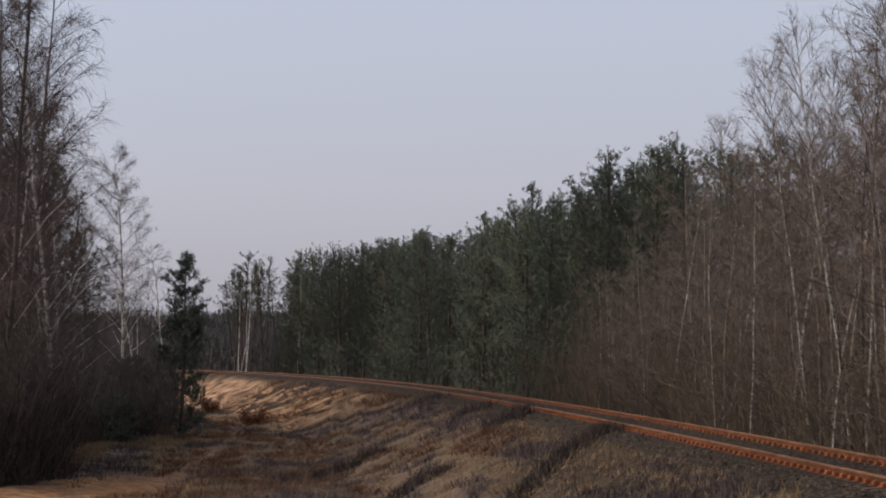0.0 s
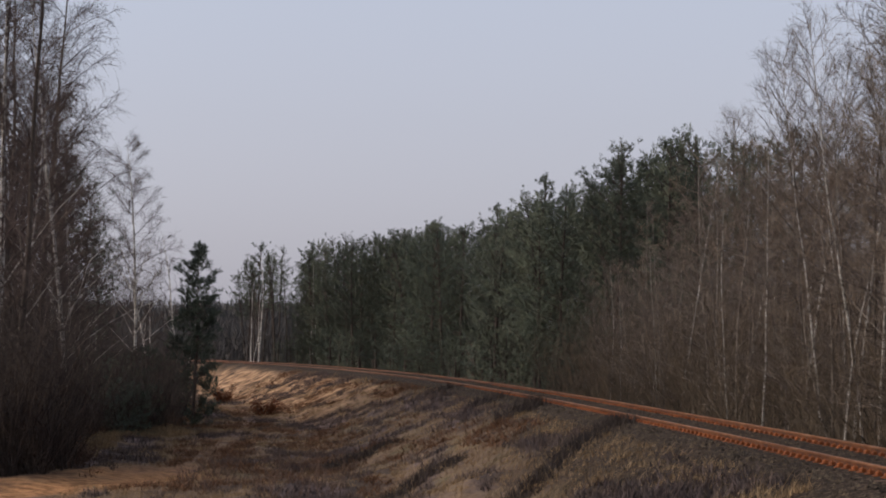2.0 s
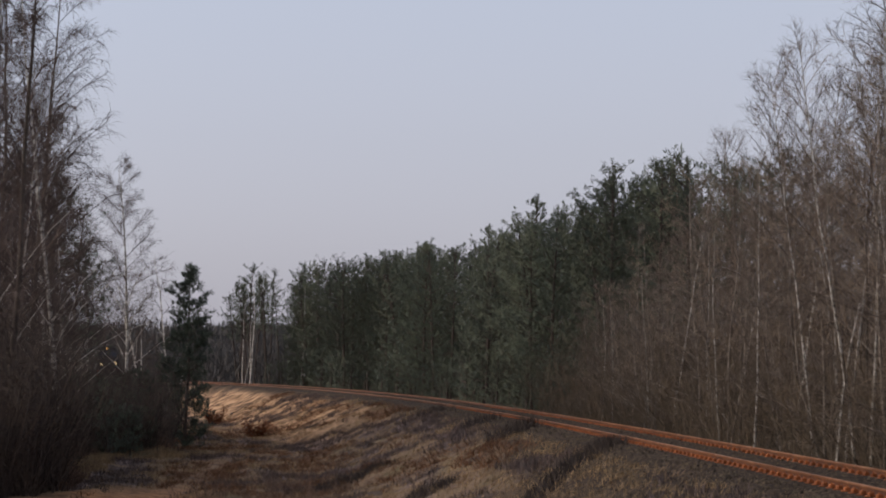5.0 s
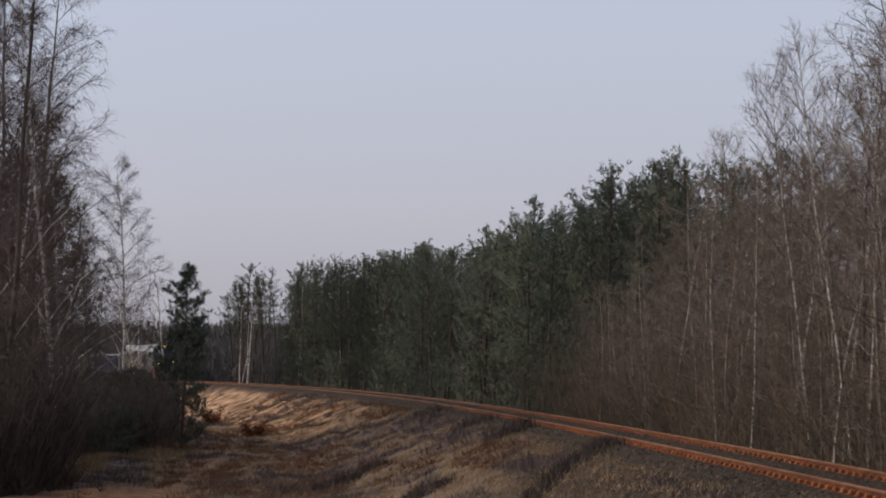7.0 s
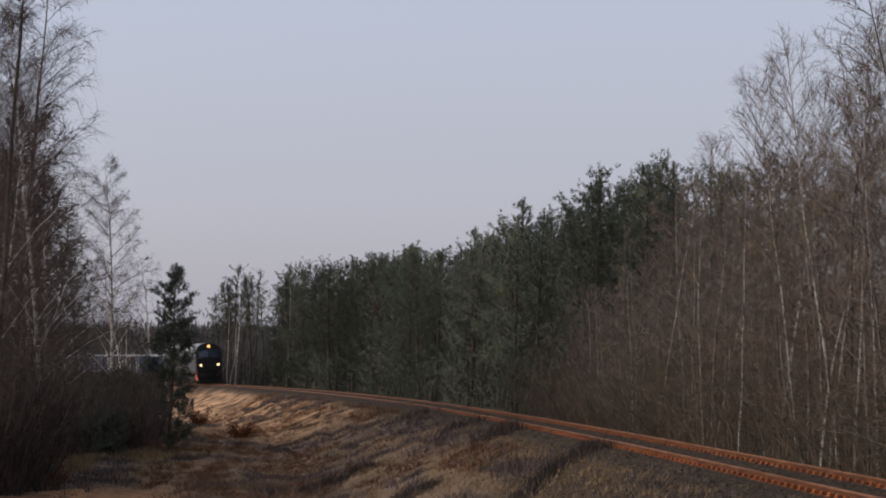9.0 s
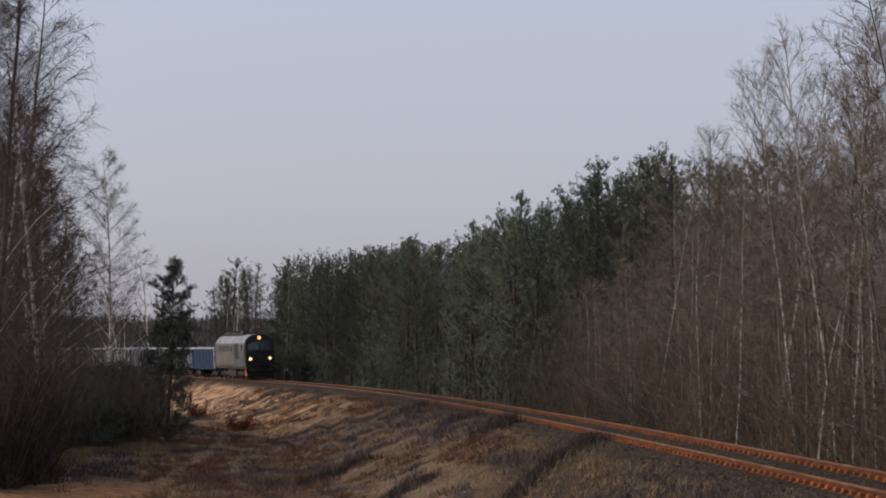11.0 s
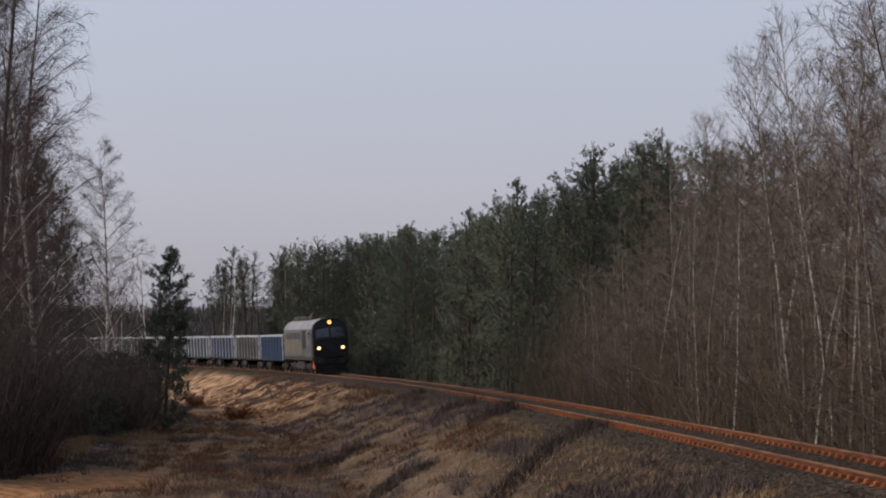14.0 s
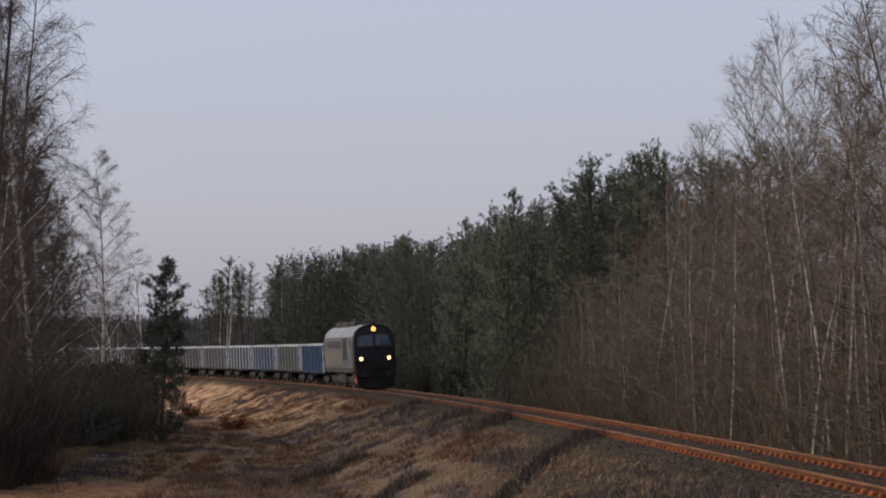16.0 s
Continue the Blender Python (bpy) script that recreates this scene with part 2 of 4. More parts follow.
def ground_z(x, y):
    x, y = np.asarray(x, float), np.asarray(y, float)
    d = lateral(x, y)
    z = np.interp(d, *PROFILE)
    off = np.clip((np.abs(d) - 2.6) / 2.0, 0, 1)
    z = z + off * (0.15 * wave(x, y, 4.5) + 0.08 * wave(x, y, 1.7, 1) + 0.06 * wave(x, y, 0.8, 2) + 0.15 * wave(d, y * 0.35, 1.8, 7))
    pd = np.abs(d - path_d(y))
    flat = np.clip(1 - (pd - 1.4) / 1.2, 0, 1)
    z = z * (1 - flat) + flat * (-3.02 + 0.03 * wave(x, y, 2.0, 3) - 0.09 * np.exp(-((pd - 0.8) / 0.3) ** 2))
    knoll = np.clip((30 - np.hypot(x, y)) / 22, 0, 1)
    z = z * (1 - knoll) + knoll * 0.72
    far = np.clip((np.hypot(x, y) - 500) / 1500, 0, 1)
    rise = 6.0 * np.clip((np.hypot(x, y) - 430) / 170, 0, 1)
    return (z + rise) * (1 - far) - 4 * far


def lines(lo, hi, step, reach):
    a = list(np.arange(lo, hi, step))
    g, v = step, hi
    while v < reach:
        a.append(v)
        g *= 1.3
        v += g
    g, v = step, lo - step
    while v > -reach:
        a.insert(0, v)
        g *= 1.3
        v -= g
    return np.array(a)


def build_ground():
    xs, ys = lines(-32, 22, 0.36, 3500), lines(38, 210, 0.55, 4500)
    X, Y = np.meshgrid(xs, ys)
    Z = ground_z(X, Y)
    nx, ny = len(xs), len(ys)
    verts = np.stack([X.ravel(), Y.ravel(), Z.ravel()], 1)
    i = (np.arange(ny - 1)[:, None] * nx + np.arange(nx - 1)).ravel()
    faces = np.stack([i, i + 1, i + nx + 1, i + nx], 1)
    me = bpy.data.meshes.new("ground")
    me.from_pydata(verts.tolist(), [], faces.tolist())
    d = lateral(X, Y)
    pd = np.abs(d - path_d(Y))
    zones = {
        "sand": np.clip(1.5 - pd / (1.5 + 1.5 * np.clip((98 - Y) / 12, 0, 1)) + 0.45 * wave(X, Y, 2.0, 5), 0, 1) * np.clip((102 - Y) / 14, 0.12, 1),
        "stone": np.clip(2.3 - np.abs(d + 0.2 + 0.8 * np.clip((95 - Y) / 30, 0, 1)) / (1.5 + 0.9 * np.clip((95 - Y) / 30, 0, 1)) + 0.25 * wave(X, Y, 1.2, 6), 0, 1),
        "heather": np.clip((cover(d, Y) - 0.12) * 2.2, 0, 1),
        "litter": np.clip(np.maximum((d - 3.2) / 1.5, (-d - 20.5) / 1.5), 0, 1),
        "bank": np.clip((-d - 2.2) / 1.0, 0, 1) * np.clip((9.5 + d) / 1.5, 0, 1) * np.clip((Y - 125) / 30, 0, 1),
    }
    for key, w in zones.items():
        me.attributes.new(key, 'FLOAT', 'POINT').data.foreach_set("value", w.ravel().astype(np.float32))
    me.shade_smooth()
    m = bpy.data.materials.new("heath_ground")
    m.use_nodes = True
    nt = m.node_tree
    b = nt.nodes["Principled BSDF"]
    b.inputs["Roughness"].default_value, b.inputs["Specular IOR Level"].default_value = 0.95, 0.1
    tc = nt.nodes.new("ShaderNodeTexCoord")

    def noise_of(scale, detail=5):
        n = nt.nodes.new("ShaderNodeTexNoise")
        n.inputs["Scale"].default_value, n.inputs["Detail"].default_value = scale, detail
        nt.links.new(tc.outputs["Object"], n.inputs["Vector"])
        return n.outputs["Fac"]

    def ramp_of(fac, stops):
        r = nt.nodes.new("ShaderNodeValToRGB")
        el = r.color_ramp.elements
        while len(el) < len(stops):
            el.new(0.5)
        for e, (p, c) in zip(el, stops):
            e.position, e.color = p, (*c, 1)
        nt.links.new(fac, r.inputs[0])
        return r.outputs[0]

    def mix(fac, a, c):
        n = nt.nodes.new("ShaderNodeMix")
        n.data_type = 'RGBA'
        nt.links.new(fac, n.inputs[0])
        nt.links.new(a, n.inputs[6])
        nt.links.new(c, n.inputs[7])
        return n.outputs[2]

    def zone(key):
        n = nt.nodes.new("ShaderNodeAttribute")
        n.attribute_name = key
        return n.outputs["Fac"]

    heath = ramp_of(noise_of(0.55, 7), [(0.36, (0.05, 0.036, 0.032)), (0.45, (0.14, 0.09, 0.062)), (0.55, (0.27, 0.175, 0.105)), (0.66, (0.19, 0.145, 0.075))])
    speck = ramp_of(noise_of(5.0, 6), [(0.35, (0.028, 0.02, 0.018)), (0.65, (0.17, 0.12, 0.08))])
    half = nt.nodes.new("ShaderNodeValue")
    half.outputs[0].default_value = 0.45
    col = mix(half.outputs[0], heath, speck)
    purple = ramp_of(noise_of(1.6, 6), [(0.36, (0.045, 0.034, 0.033)), (0.64, (0.19, 0.135, 0.12))])
    col = mix(zone("heather"), col, purple)
    # sandy far bank, its ramp brightened to look sunlit
    bank = ramp_of(noise_of(0.8, 6), [(0.38, (0.07, 0.042, 0.026)), (0.48, (0.30, 0.175, 0.095)), (0.62, (0.50, 0.305, 0.17))])
    col = mix(zone("bank"), col, bank)
    litter = ramp_of(noise_of(3.0, 6), [(0.35, (0.05, 0.035, 0.025)), (0.65, (0.17, 0.11, 0.07))])
    col = mix(zone("litter"), col, litter)
    sand = ramp_of(noise_of(2.0, 6), [(0.36, (0.2, 0.095, 0.042)), (0.62, (0.5, 0.25, 0.11))])
    col = mix(zone("sand"), col, sand)
    stone = ramp_of(noise_of(9.0, 4), [(0.38, (0.014, 0.009, 0.006)), (0.52, (0.042, 0.028, 0.018)), (0.68, (0.125, 0.086, 0.055))])
    col = mix(zone("stone"), col, stone)
    nt.links.new(col, b.inputs["Base Color"])
    bp = nt.nodes.new("ShaderNodeBump")
    bp.inputs["Strength"].default_value, bp.inputs["Distance"].default_value = 0.9, 0.12
    nt.links.new(noise_of(4.0, 8), bp.inputs["Height"])
    nt.links.new(bp.outputs[0], b.inputs["Normal"])
    me.materials.append(m)
    tagged(new("ground", me), "dry grassy heath ground with a sandy path below an embankment", "ground", kind="structure")


build_ground()


# ---- railway track ----
def build_track():
    track = tagged(new("railway_track"), "single railway track with rusty orange rails on a low embankment", "railway track", kind="structure")
    head = [(-0.036, 0.0), (-0.036, -0.035), (0.036, -0.035), (0.036, 0.0)]
    web = [(-0.036, -0.035), (-0.009, -0.05), (-0.009, -0.135), (-0.07, -0.152), (-0.07, -0.165), (0.07, -0.165), (0.07, -0.152), (0.009, -0.135), (0.009, -0.05), (0.036, -0.035)]
    stations = list(np.arange(-45, 120, 2.0)) + list(np.arange(120, 450, 4.0))
    for side in (-1, 1):
        rail = None
        for name, prof, mat in (("rail", web, RUST), ("rail_head", head, RAILHEAD)):
            v, f, k = [], [], len(prof)
            for s in stations:
                v += [on_line(s, side * GAUGE / 2 + a, z) for a, z in prof]
            for i in range(len(stations) - 1):
                for j in range(k if name == "rail_head" else k - 1):
                    p, q = i * k + j, i * k + (j + 1) % k
                    f.append((p, q, q + k, p + k))
            ob = link_mesh(name, v, f, mat, rail or track, "worn rusty rail head" if rail else "")
            rail = rail or ob
    # sleepers: the nearest stretch piece by piece, the far stretch joined
    sm = box(bmesh.new(), -1.3, 1.3, -0.13, 0.13, -0.30, -0.17, 0.015)
    sleeper = part("sleeper", sm, SLEEPER, track)
    fm = bmesh.new()
    box(fm, -0.2, 0.2, -0.09, 0.09, -0.2, -0.14, 0.006)
    for a in (-0.16, 0.16):                        # chair foot, narrowing downwards
        cyl(fm, 0.05, 0.17, Matrix.Translation((a, 0, -0.235)) @ Matrix.Diagonal((0.7, 1, 1, 1)), 6, 0.13)
    for a in (-0.115, 0.115):
        box(fm, a - 0.05, a + 0.05, -0.075, 0.075, -0.15, -0.085, 0.012)
        cyl(fm, 0.016, 0.06, Matrix.Translation((a, 0, -0.09)), 6)
    fastening = part("fastening", fm, CLIP, sleeper, "rusty orange rail fastening")
    made = [(sleeper, fastening)]
    rng = random.Random(4)
    count, k = 158, 0
    far_v, far_f = [], []
    while True:
        s = -12 + 0.6 * k
        if s > 300:
            break
        m = Matrix.Translation(on_line(s)) @ pose(0, 0, 0, 0, -CANT, heading(s) + rng.uniform(-0.6, 0.6))
        if k < count:
            ob = sleeper if k == 0 else new("sleeper", sleeper.data)
            ob.parent, ob.matrix_basis = track, m
            for side in (-1, 1):
                fa = fastening if k == 0 and side < 0 else new("fastening", fastening.data)
                fa.parent, fa.matrix_basis = ob, pose(side * GAUGE / 2, 0, 0, 0, 0, rng.uniform(-3, 3))
        else:
            for x0, x1, y0, y1, z0, z1 in ((-1.3, 1.3, -.13, .13, -.3, -.17), (-.93, -.58, -.09, .09, -.17, -.09), (.58, .93, -.09, .09, -.17, -.09)):
                b = len(far_v)
                far_v += [m @ Vector((x, y, z)) for z in (z0, z1) for x, y in ((x0, y0), (x1, y0), (x1, y1), (x0, y1))]
                far_f += [(b + 4, b + 5, b + 6, b + 7), (b, b + 1, b + 5, b + 4), (b + 1, b + 2, b + 6, b + 5), (b + 2, b + 3, b + 7, b + 6), (b + 3, b, b + 4, b + 7)]
        k += 1
    tagged(link_mesh("far_sleepers", far_v, far_f, SLEEPER, track), kind="stuff")


build_track()


# ---- trees ----
def jitter(rng, a):
    return Vector((rng.uniform(-a, a), rng.uniform(-a, a), rng.uniform(-a, a)))


def limb_path(rng, p, d, length, n, droop, wob):
    pts = [p.copy()]
    d = d.normalized()
    for i in range(n):
        d = (d + jitter(rng, wob) + Vector((0, 0, droop * (i + 1) / n))).normalized()
        p = p + d * length / n
        pts.append(p)
    return pts


def bare_tree(rng, height, r0, limbs, reach, droop, bark, twig, subs=6, twigs=4, first=0.25, lean=0.05, rise=0.9, thin=0.008, forks=0, bent=1.0, pale=0.03):
    tree = new("tree")
    wood, crown = Soup(), Soup()
    stems = [(Vector((0, 0, -0.3)), Vector((rng.uniform(-lean, lean), rng.uniform(-lean, lean), 1)), height, r0)]
    for _ in range(forks):
        a = rng.uniform(0, 6.28)
        stems.append((Vector((0.12 * math.cos(a), 0.12 * math.sin(a), -0.3)), Vector((0.25 * math.cos(a), 0.25 * math.sin(a), 1)), height * rng.uniform(0.6, 0.92), r0 * 0.75))
    for p0, d0, hh, rr in stems:
        pts = limb_path(rng, p0, d0, hh, 12, 0.02, 0.035 + 0.03 * bent)
        radii = [rr * (1 - i / 12.6) ** 0.9 + 0.006 for i in range(13)]
        wood.tube(pts, radii, 6)
        count = limbs // len(stems)
        for k in range(count):
            t = first + (0.98 - first) * (k + rng.random()) / count
            i = min(int(t * 12), 11)
            p = pts[i].lerp(pts[i + 1], t * 12 - i)
            az = k * 2.4 + rng.uniform(-0.6, 0.6)
            up = rise + rng.uniform(-0.25, 0.35)
            d = Vector((math.cos(az), math.sin(az), up))
            ln = reach * (1.05 - t) ** 0.7 * rng.uniform(0.6, 1.15) + 0.4
            n = 4
            lp = limb_path(rng, p, d, ln, n, droop * 0.5, 0.14 * bent)
            lr = max(radii[i] * (0.2 + 0.14 * bent), 0.009)
            (wood if lr > pale else crown).tube(lp, [lr * (1 - j / (n + 0.8)) + 0.005 for j in range(n + 1)], 4 if lr > 0.03 else 3)
            for q in range(subs):
                u = 0.2 + 0.8 * (q + rng.random()) / subs
                j = min(int(u * n), n - 1)
                sp = lp[j].lerp(lp[j + 1], u * n - j)
                along = (lp[j + 1] - lp[j]).normalized()
                sd = along * (0.7 + 0.5 * (1 - bent)) + jitter(rng, 0.8) + Vector((0, 0, 0.8 * (1 - bent)))
                sl = ln * (1.15 - u) * 0.5 * rng.uniform(0.6, 1.3) + 0.3
                bp = limb_path(rng, sp, sd, sl, 2, droop, 0.18 * bent)
                crown.tube(bp, [thin * 1.3, thin, 0.003], 3)
                for w in range(twigs):
                    v = 0.15 + 0.85 * rng.random()
                    jj = min(int(v * 2), 1)
                    tp = bp[jj].lerp(bp[jj + 1], v * 2 - jj)
                    td = (bp[jj + 1] - bp[jj]).normalized() * 0.6 + jitter(rng, 0.75)
                    tl = sl * rng.uniform(0.3, 0.7) + 0.12
                    crown.tube(limb_path(rng, tp, td, tl, 2, droop * 2.2, 0.15 * bent), [thin * 0.85, thin * 0.7, 0.003], 3) if droop < -0.1 else crown.tube([tp, tp + td.normalized() * tl], [thin * 0.85, 0.003], 3)
    wood.link("trunk", bark, tree, smooth=True)
    crown.link("crown", twig, tree)
    return tree


def pine_tree(rng, height, spread, crown_from, dense=1.0, needles=None, fine=1.0):
    """A pine: whorls of uneven limbs, each with side shoots that end in tufts of needles."""
    tree = new("pine_tree")
    wood, crown = Soup(), Soup()
    pts = limb_path(rng, Vector((0, 0, -0.3)), Vector((rng.uniform(-.04, .04), rng.uniform(-.04, .04), 1)), height, 10, 0.02, 0.04)
    wood.tube(pts, [0.14 * (1 - i / 10.5) + 0.012 for i in range(11)], 6)

    def tuft(p, d, size, n):
        for _ in range(n):
            w = (d * 0.8 + jitter(rng, 1.0)).normalized()
            crown.blade(p + jitter(rng, size * 0.45), w * size * rng.uniform(0.7, 1.3), size * 0.24, w.orthogonal().normalized())

    z, k = crown_from * height, 0
    while z < height * 0.97:
        t = z / height
        i = min(int(t * 10), 9)
        c = pts[i].lerp(pts[i + 1], t * 10 - i)
        u = (t - crown_from) / (1 - crown_from)
        full = spread * (0.8 + 0.2 * math.sin(u * 4.0) if u < 0.55 else max(0.16, 1 - ((u - 0.55) / 0.45) ** 1.5 * 0.86))
        for q in range(4 if u < 0.8 else 3):
            az = k * 1.1 + q * 1.571 + rng.uniform(-0.5, 0.5)
            ln = full * rng.choice((0.5, 0.75, 0.95, 1.1, 1.35)) * rng.uniform(0.85, 1.15)
            lp = limb_path(rng, c + Vector((0, 0, rng.uniform(-.25, .25))), Vector((math.cos(az), math.sin(az), 0.05 + 0.75 * u)), ln, 3, 0.16, 0.16)
            wood.tube(lp, [0.03, 0.022, 0.015, 0.004], 3)
            m = max(2, int(ln * 3.1 * dense))
            for w in range(m):
                v = 0.25 + 0.75 * (w + rng.random()) / m
                j = min(int(v * 3), 2)
                p = lp[j].lerp(lp[j + 1], v * 3 - j)
                side = (lp[j + 1] - lp[j]).normalized() * 0.7 + jitter(rng, 0.8) + Vector((0, 0, 0.35))
                shoot = side.normalized() * rng.uniform(0.25, 0.6) * (0.6 + 0.25 * full)
                up = (side.normalized() + Vector((0, 0, 0.9))).normalized()
                tuft(p + shoot * 0.5, up, rng.uniform(0.13, 0.19) * fine, 8)
                tuft(p + shoot, up, rng.uniform(0.15, 0.22) * fine, 11)
        z += rng.uniform(0.4, 0.62)
        k += 1
    for q in range(4):                              # the leader and the upright shoots round it
        a = q * 2.1 + rng.random()
        base, tip = pts[-1] - Vector((0, 0, 0.9)), pts[-1] + Vector((0.3 * math.cos(a) * (q > 0), 0.3 * math.sin(a) * (q > 0), 0.15 - 0.2 * q))
        wood.tube([base, tip], [0.014, 0.004], 3)
        for w in range(5):
            tuft(base.lerp(tip, 0.2 + 0.2 * w), Vector((0, 0, 1)), 0.15 * fine, 9)
    wood.link("trunk", PINEBARK, tree, smooth=True)
    crown.link("crown", needles or NEEDLE, tree)
    return tree


def stand(ob, x, y, rng, scale=1.0, z=None, turn=None):
    """Sets a tree on the ground, turned and sized at random."""
    zz = float(ground_z(x, y)) if z is None else z
    return pose(x, y, zz, 0, 0, rng.uniform(0, 360) if turn is None else turn), scale


def plant(kinds, places, rng, name, label, category, group, sizes):
    """kinds: trees built once; each place takes one of them, the first ones the trees themselves."""
    used = set()
    for x, y, size in places:
        k = rng.randrange(len(kinds))
        m, _ = stand(kinds[k], x, y, rng)
        s = size * rng.uniform(*sizes)
        if k in used:
            ob = copy_thing(kinds[k], m)
        else:
            ob = kinds[k]
            ob.matrix_basis = m
            used.add(k)
        ob.scale = (s * rng.uniform(0.9, 1.1), s * rng.uniform(0.9, 1.1), s)
        ob.name = name
        tagged(ob, label, category, group)
    for k, ob in enumerate(kinds):
        if k not in used:
            for c in list(ob.children):
                bpy.data.objects.remove(c)
            bpy.data.objects.remove(ob)


def beside(s, d):
    p = on_line(s, d)
    return p.x, p.y


def build_pines():
    rng = random.Random(11)
    front = [pine_tree(rng, 12.6, 2.5, 0.02, 1.15), pine_tree(rng, 13.0, 2.2, 0.04), pine_tree(rng, 12.2, 2.7, 0.02, 1.1), pine_tree(rng, 13.4, 2.3, 0.08), pine_tree(rng, 11.8, 2.4, 0.02, 1.1)]
    behind = [pine_tree(rng, 12.8, 2.3, 0.34, 1.0), pine_tree(rng, 13.2, 2.1, 0.4, 1.0), pine_tree(rng, 12.2, 2.5, 0.3, 1.0)]
    for row, (d, gap) in enumerate(((8.2, 2.8), (10.8, 2.9), (14.2, 4.4))):
        s = (73, 69, 67)[row]
        if row < 2:
            places = []
        while s < 216 + row * 4:
            x, y = beside(s, d + rng.uniform(-1.8, 1.8))
            places.append((x, y, float(np.interp(s, [67, 85, 100, 140, 215], [1.0, 1.06, 1.03, 1.02, 1.03])) * (1.0, 1.02, 1.04)[row]))
            s += gap * rng.uniform(0.7, 1.35)
        if row != 1:                                # the second and third row are planted together
            plant(behind if row else front, places, rng, "pine_tree", "dark green pine in a dense row beside the track", "tree", "pines beside the track", (0.88, 1.07))
    # thin tall pines with bare stems past the end of the dense row
    rng = random.Random(12)
    kinds = [pine_tree(rng, 12.5, 1.5, 0.55, 0.8), pine_tree(rng, 11.5, 1.3, 0.5, 0.8)]
    places = [(*beside(s, d), 1.0) for s, d in ((219, 6.5), (223, 9.0), (226, 5.6), (229, 7.6), (234, 11), (239, 9), (245, 12), (221, 11), (231, 9.5), (236, 7.5))]
    places += [(-25.0, 262, 1.0), (-26.0, 267, 0.92), (-27.2, 270, 0.9), (-22.8, 258, 1.02)]
    plant(kinds, places, rng, "pine_tree", "thin pine with bare stem and small crown beyond the curve", "tree", "thin pines beyond the curve", (0.98, 1.2))
    rng = random.Random(13)
    low = [pine_tree(rng, 4.2, 1.5, 0.02, 1.2), pine_tree(rng, 3.4, 1.4, 0.02, 1.0)]
    places = [(*beside(s + rng.uniform(-1, 1), rng.uniform(5.4, 7.2)), 1.0) for s in np.arange(78, 215, 2.7)]
    plant(low, places, rng, "young_pine", "low bushy young pine at the foot of the pine row", "tree", "young pines beside the track", (0.6, 1.2))


def build_right_wood():
    rng = random.Random(23)
    kinds = [bare_tree(rng, 12.6, 0.05, 36, 2.9, 0.05, (BARK, PALEBARK, PALEBARK)[i % 3], TWIGBROWN, 9, 6, 0.07, 0.06, (0.8, 0.2, 0.5)[i % 3], 0.0056, forks=i % 2, bent=0.8, pale=0.0095) for i in range(6)]
    places = []
    for d, gap in ((4.9, 2.9), (6.6, 2.6), (8.6, 2.6), (11, 2.8), (14, 3.0)):
        s = 1 + rng.random() * 2
        while s < 80 - (d - 4) * 1.2:
            x, y = beside(s, d + rng.uniform(-0.9, 0.9))
            places.append((x, y, float(np.interp(s, [0, 14, 20, 30, 50, 60, 70, 82], [1.3, 1.2, 1.02, 0.87, 0.82, 0.74, 0.56, 0.42]))))
            s += gap * rng.uniform(0.6, 1.4)
    plant(kinds, places, rng, "bare_tree", "slender leafless young tree beside the track", "tree", "bare trees beside the track", (0.78, 1.08))
    rng = random.Random(29)
    white = [bare_tree(rng, 12.4, 0.042, 26, 2.6, 0.05, BIRCH, TWIGBROWN, 8, 7, 0.3, 0.07, 1.0, 0.0055, bent=0.7, pale=0.012) for i in range(3)]
    places = [(*beside(s, d), 0.85 if s < 44 else 0.78 if s < 53 else 0.6) for s, d in ((26.5, 4.6), (30, 5.5), (37, 4.5), (43, 4.6), (57, 4.5), (59, 4.7), (66, 4.6), (70, 4.8), (22.4, 5.2), (28, 7), (32.5, 6.2), (46, 6), (48, 7.5), (49.5, 5.4), (62, 6.5), (38.5, 6.5))]
    plant(white, places, rng, "birch_tree", "thin white-barked birch standing at the edge of the track", "tree", "birches beside the track", (0.85, 1.05))
    tall = [bare_tree(rng, 13.2, 0.055, 28, 3.9, 0.1, (BIRCH, PALEBARK)[i % 2], TWIGBROWN, 9, 7, 0.46, 0.04, 1.15, 0.005, bent=0.7, pale=0.013) for i in range(3)]
    places = [(*beside(s, d), 0.87 if s > 36 else 0.93 if s > 30 else 1.0) for s, d in ((54, 5.0), (41.5, 5.0), (34, 5.2), (30.8, 5.0), (28.4, 5.4), (25.4, 4.9), (22.6, 4.6), (37, 8.5), (20.5, 6.0))]
    plant(tall, places, rng, "bare_tree", "tall slender leafless tree with an open fan-shaped crown", "tree", "tall bare trees beside the track", (0.96, 1.04))
    far = [bare_tree(rng, 12.5, 0.10, 18, 3.0, -0.02, BIRCH, TWIG, 5, 4, 0.3, 0.10, 1.0, 0.011, forks=1)]
    plant(far, [(*beside(215, 3.6), 1.0), (*beside(207, 7.5), 0.9), (*beside(194, 9.6), 0.95), (*beside(224, 5.0), 0.8)], rng, "birch_tree", "white-barked birch leaning at the far curve of the track", "tree", "birches at the curve", (0.95, 1.05))


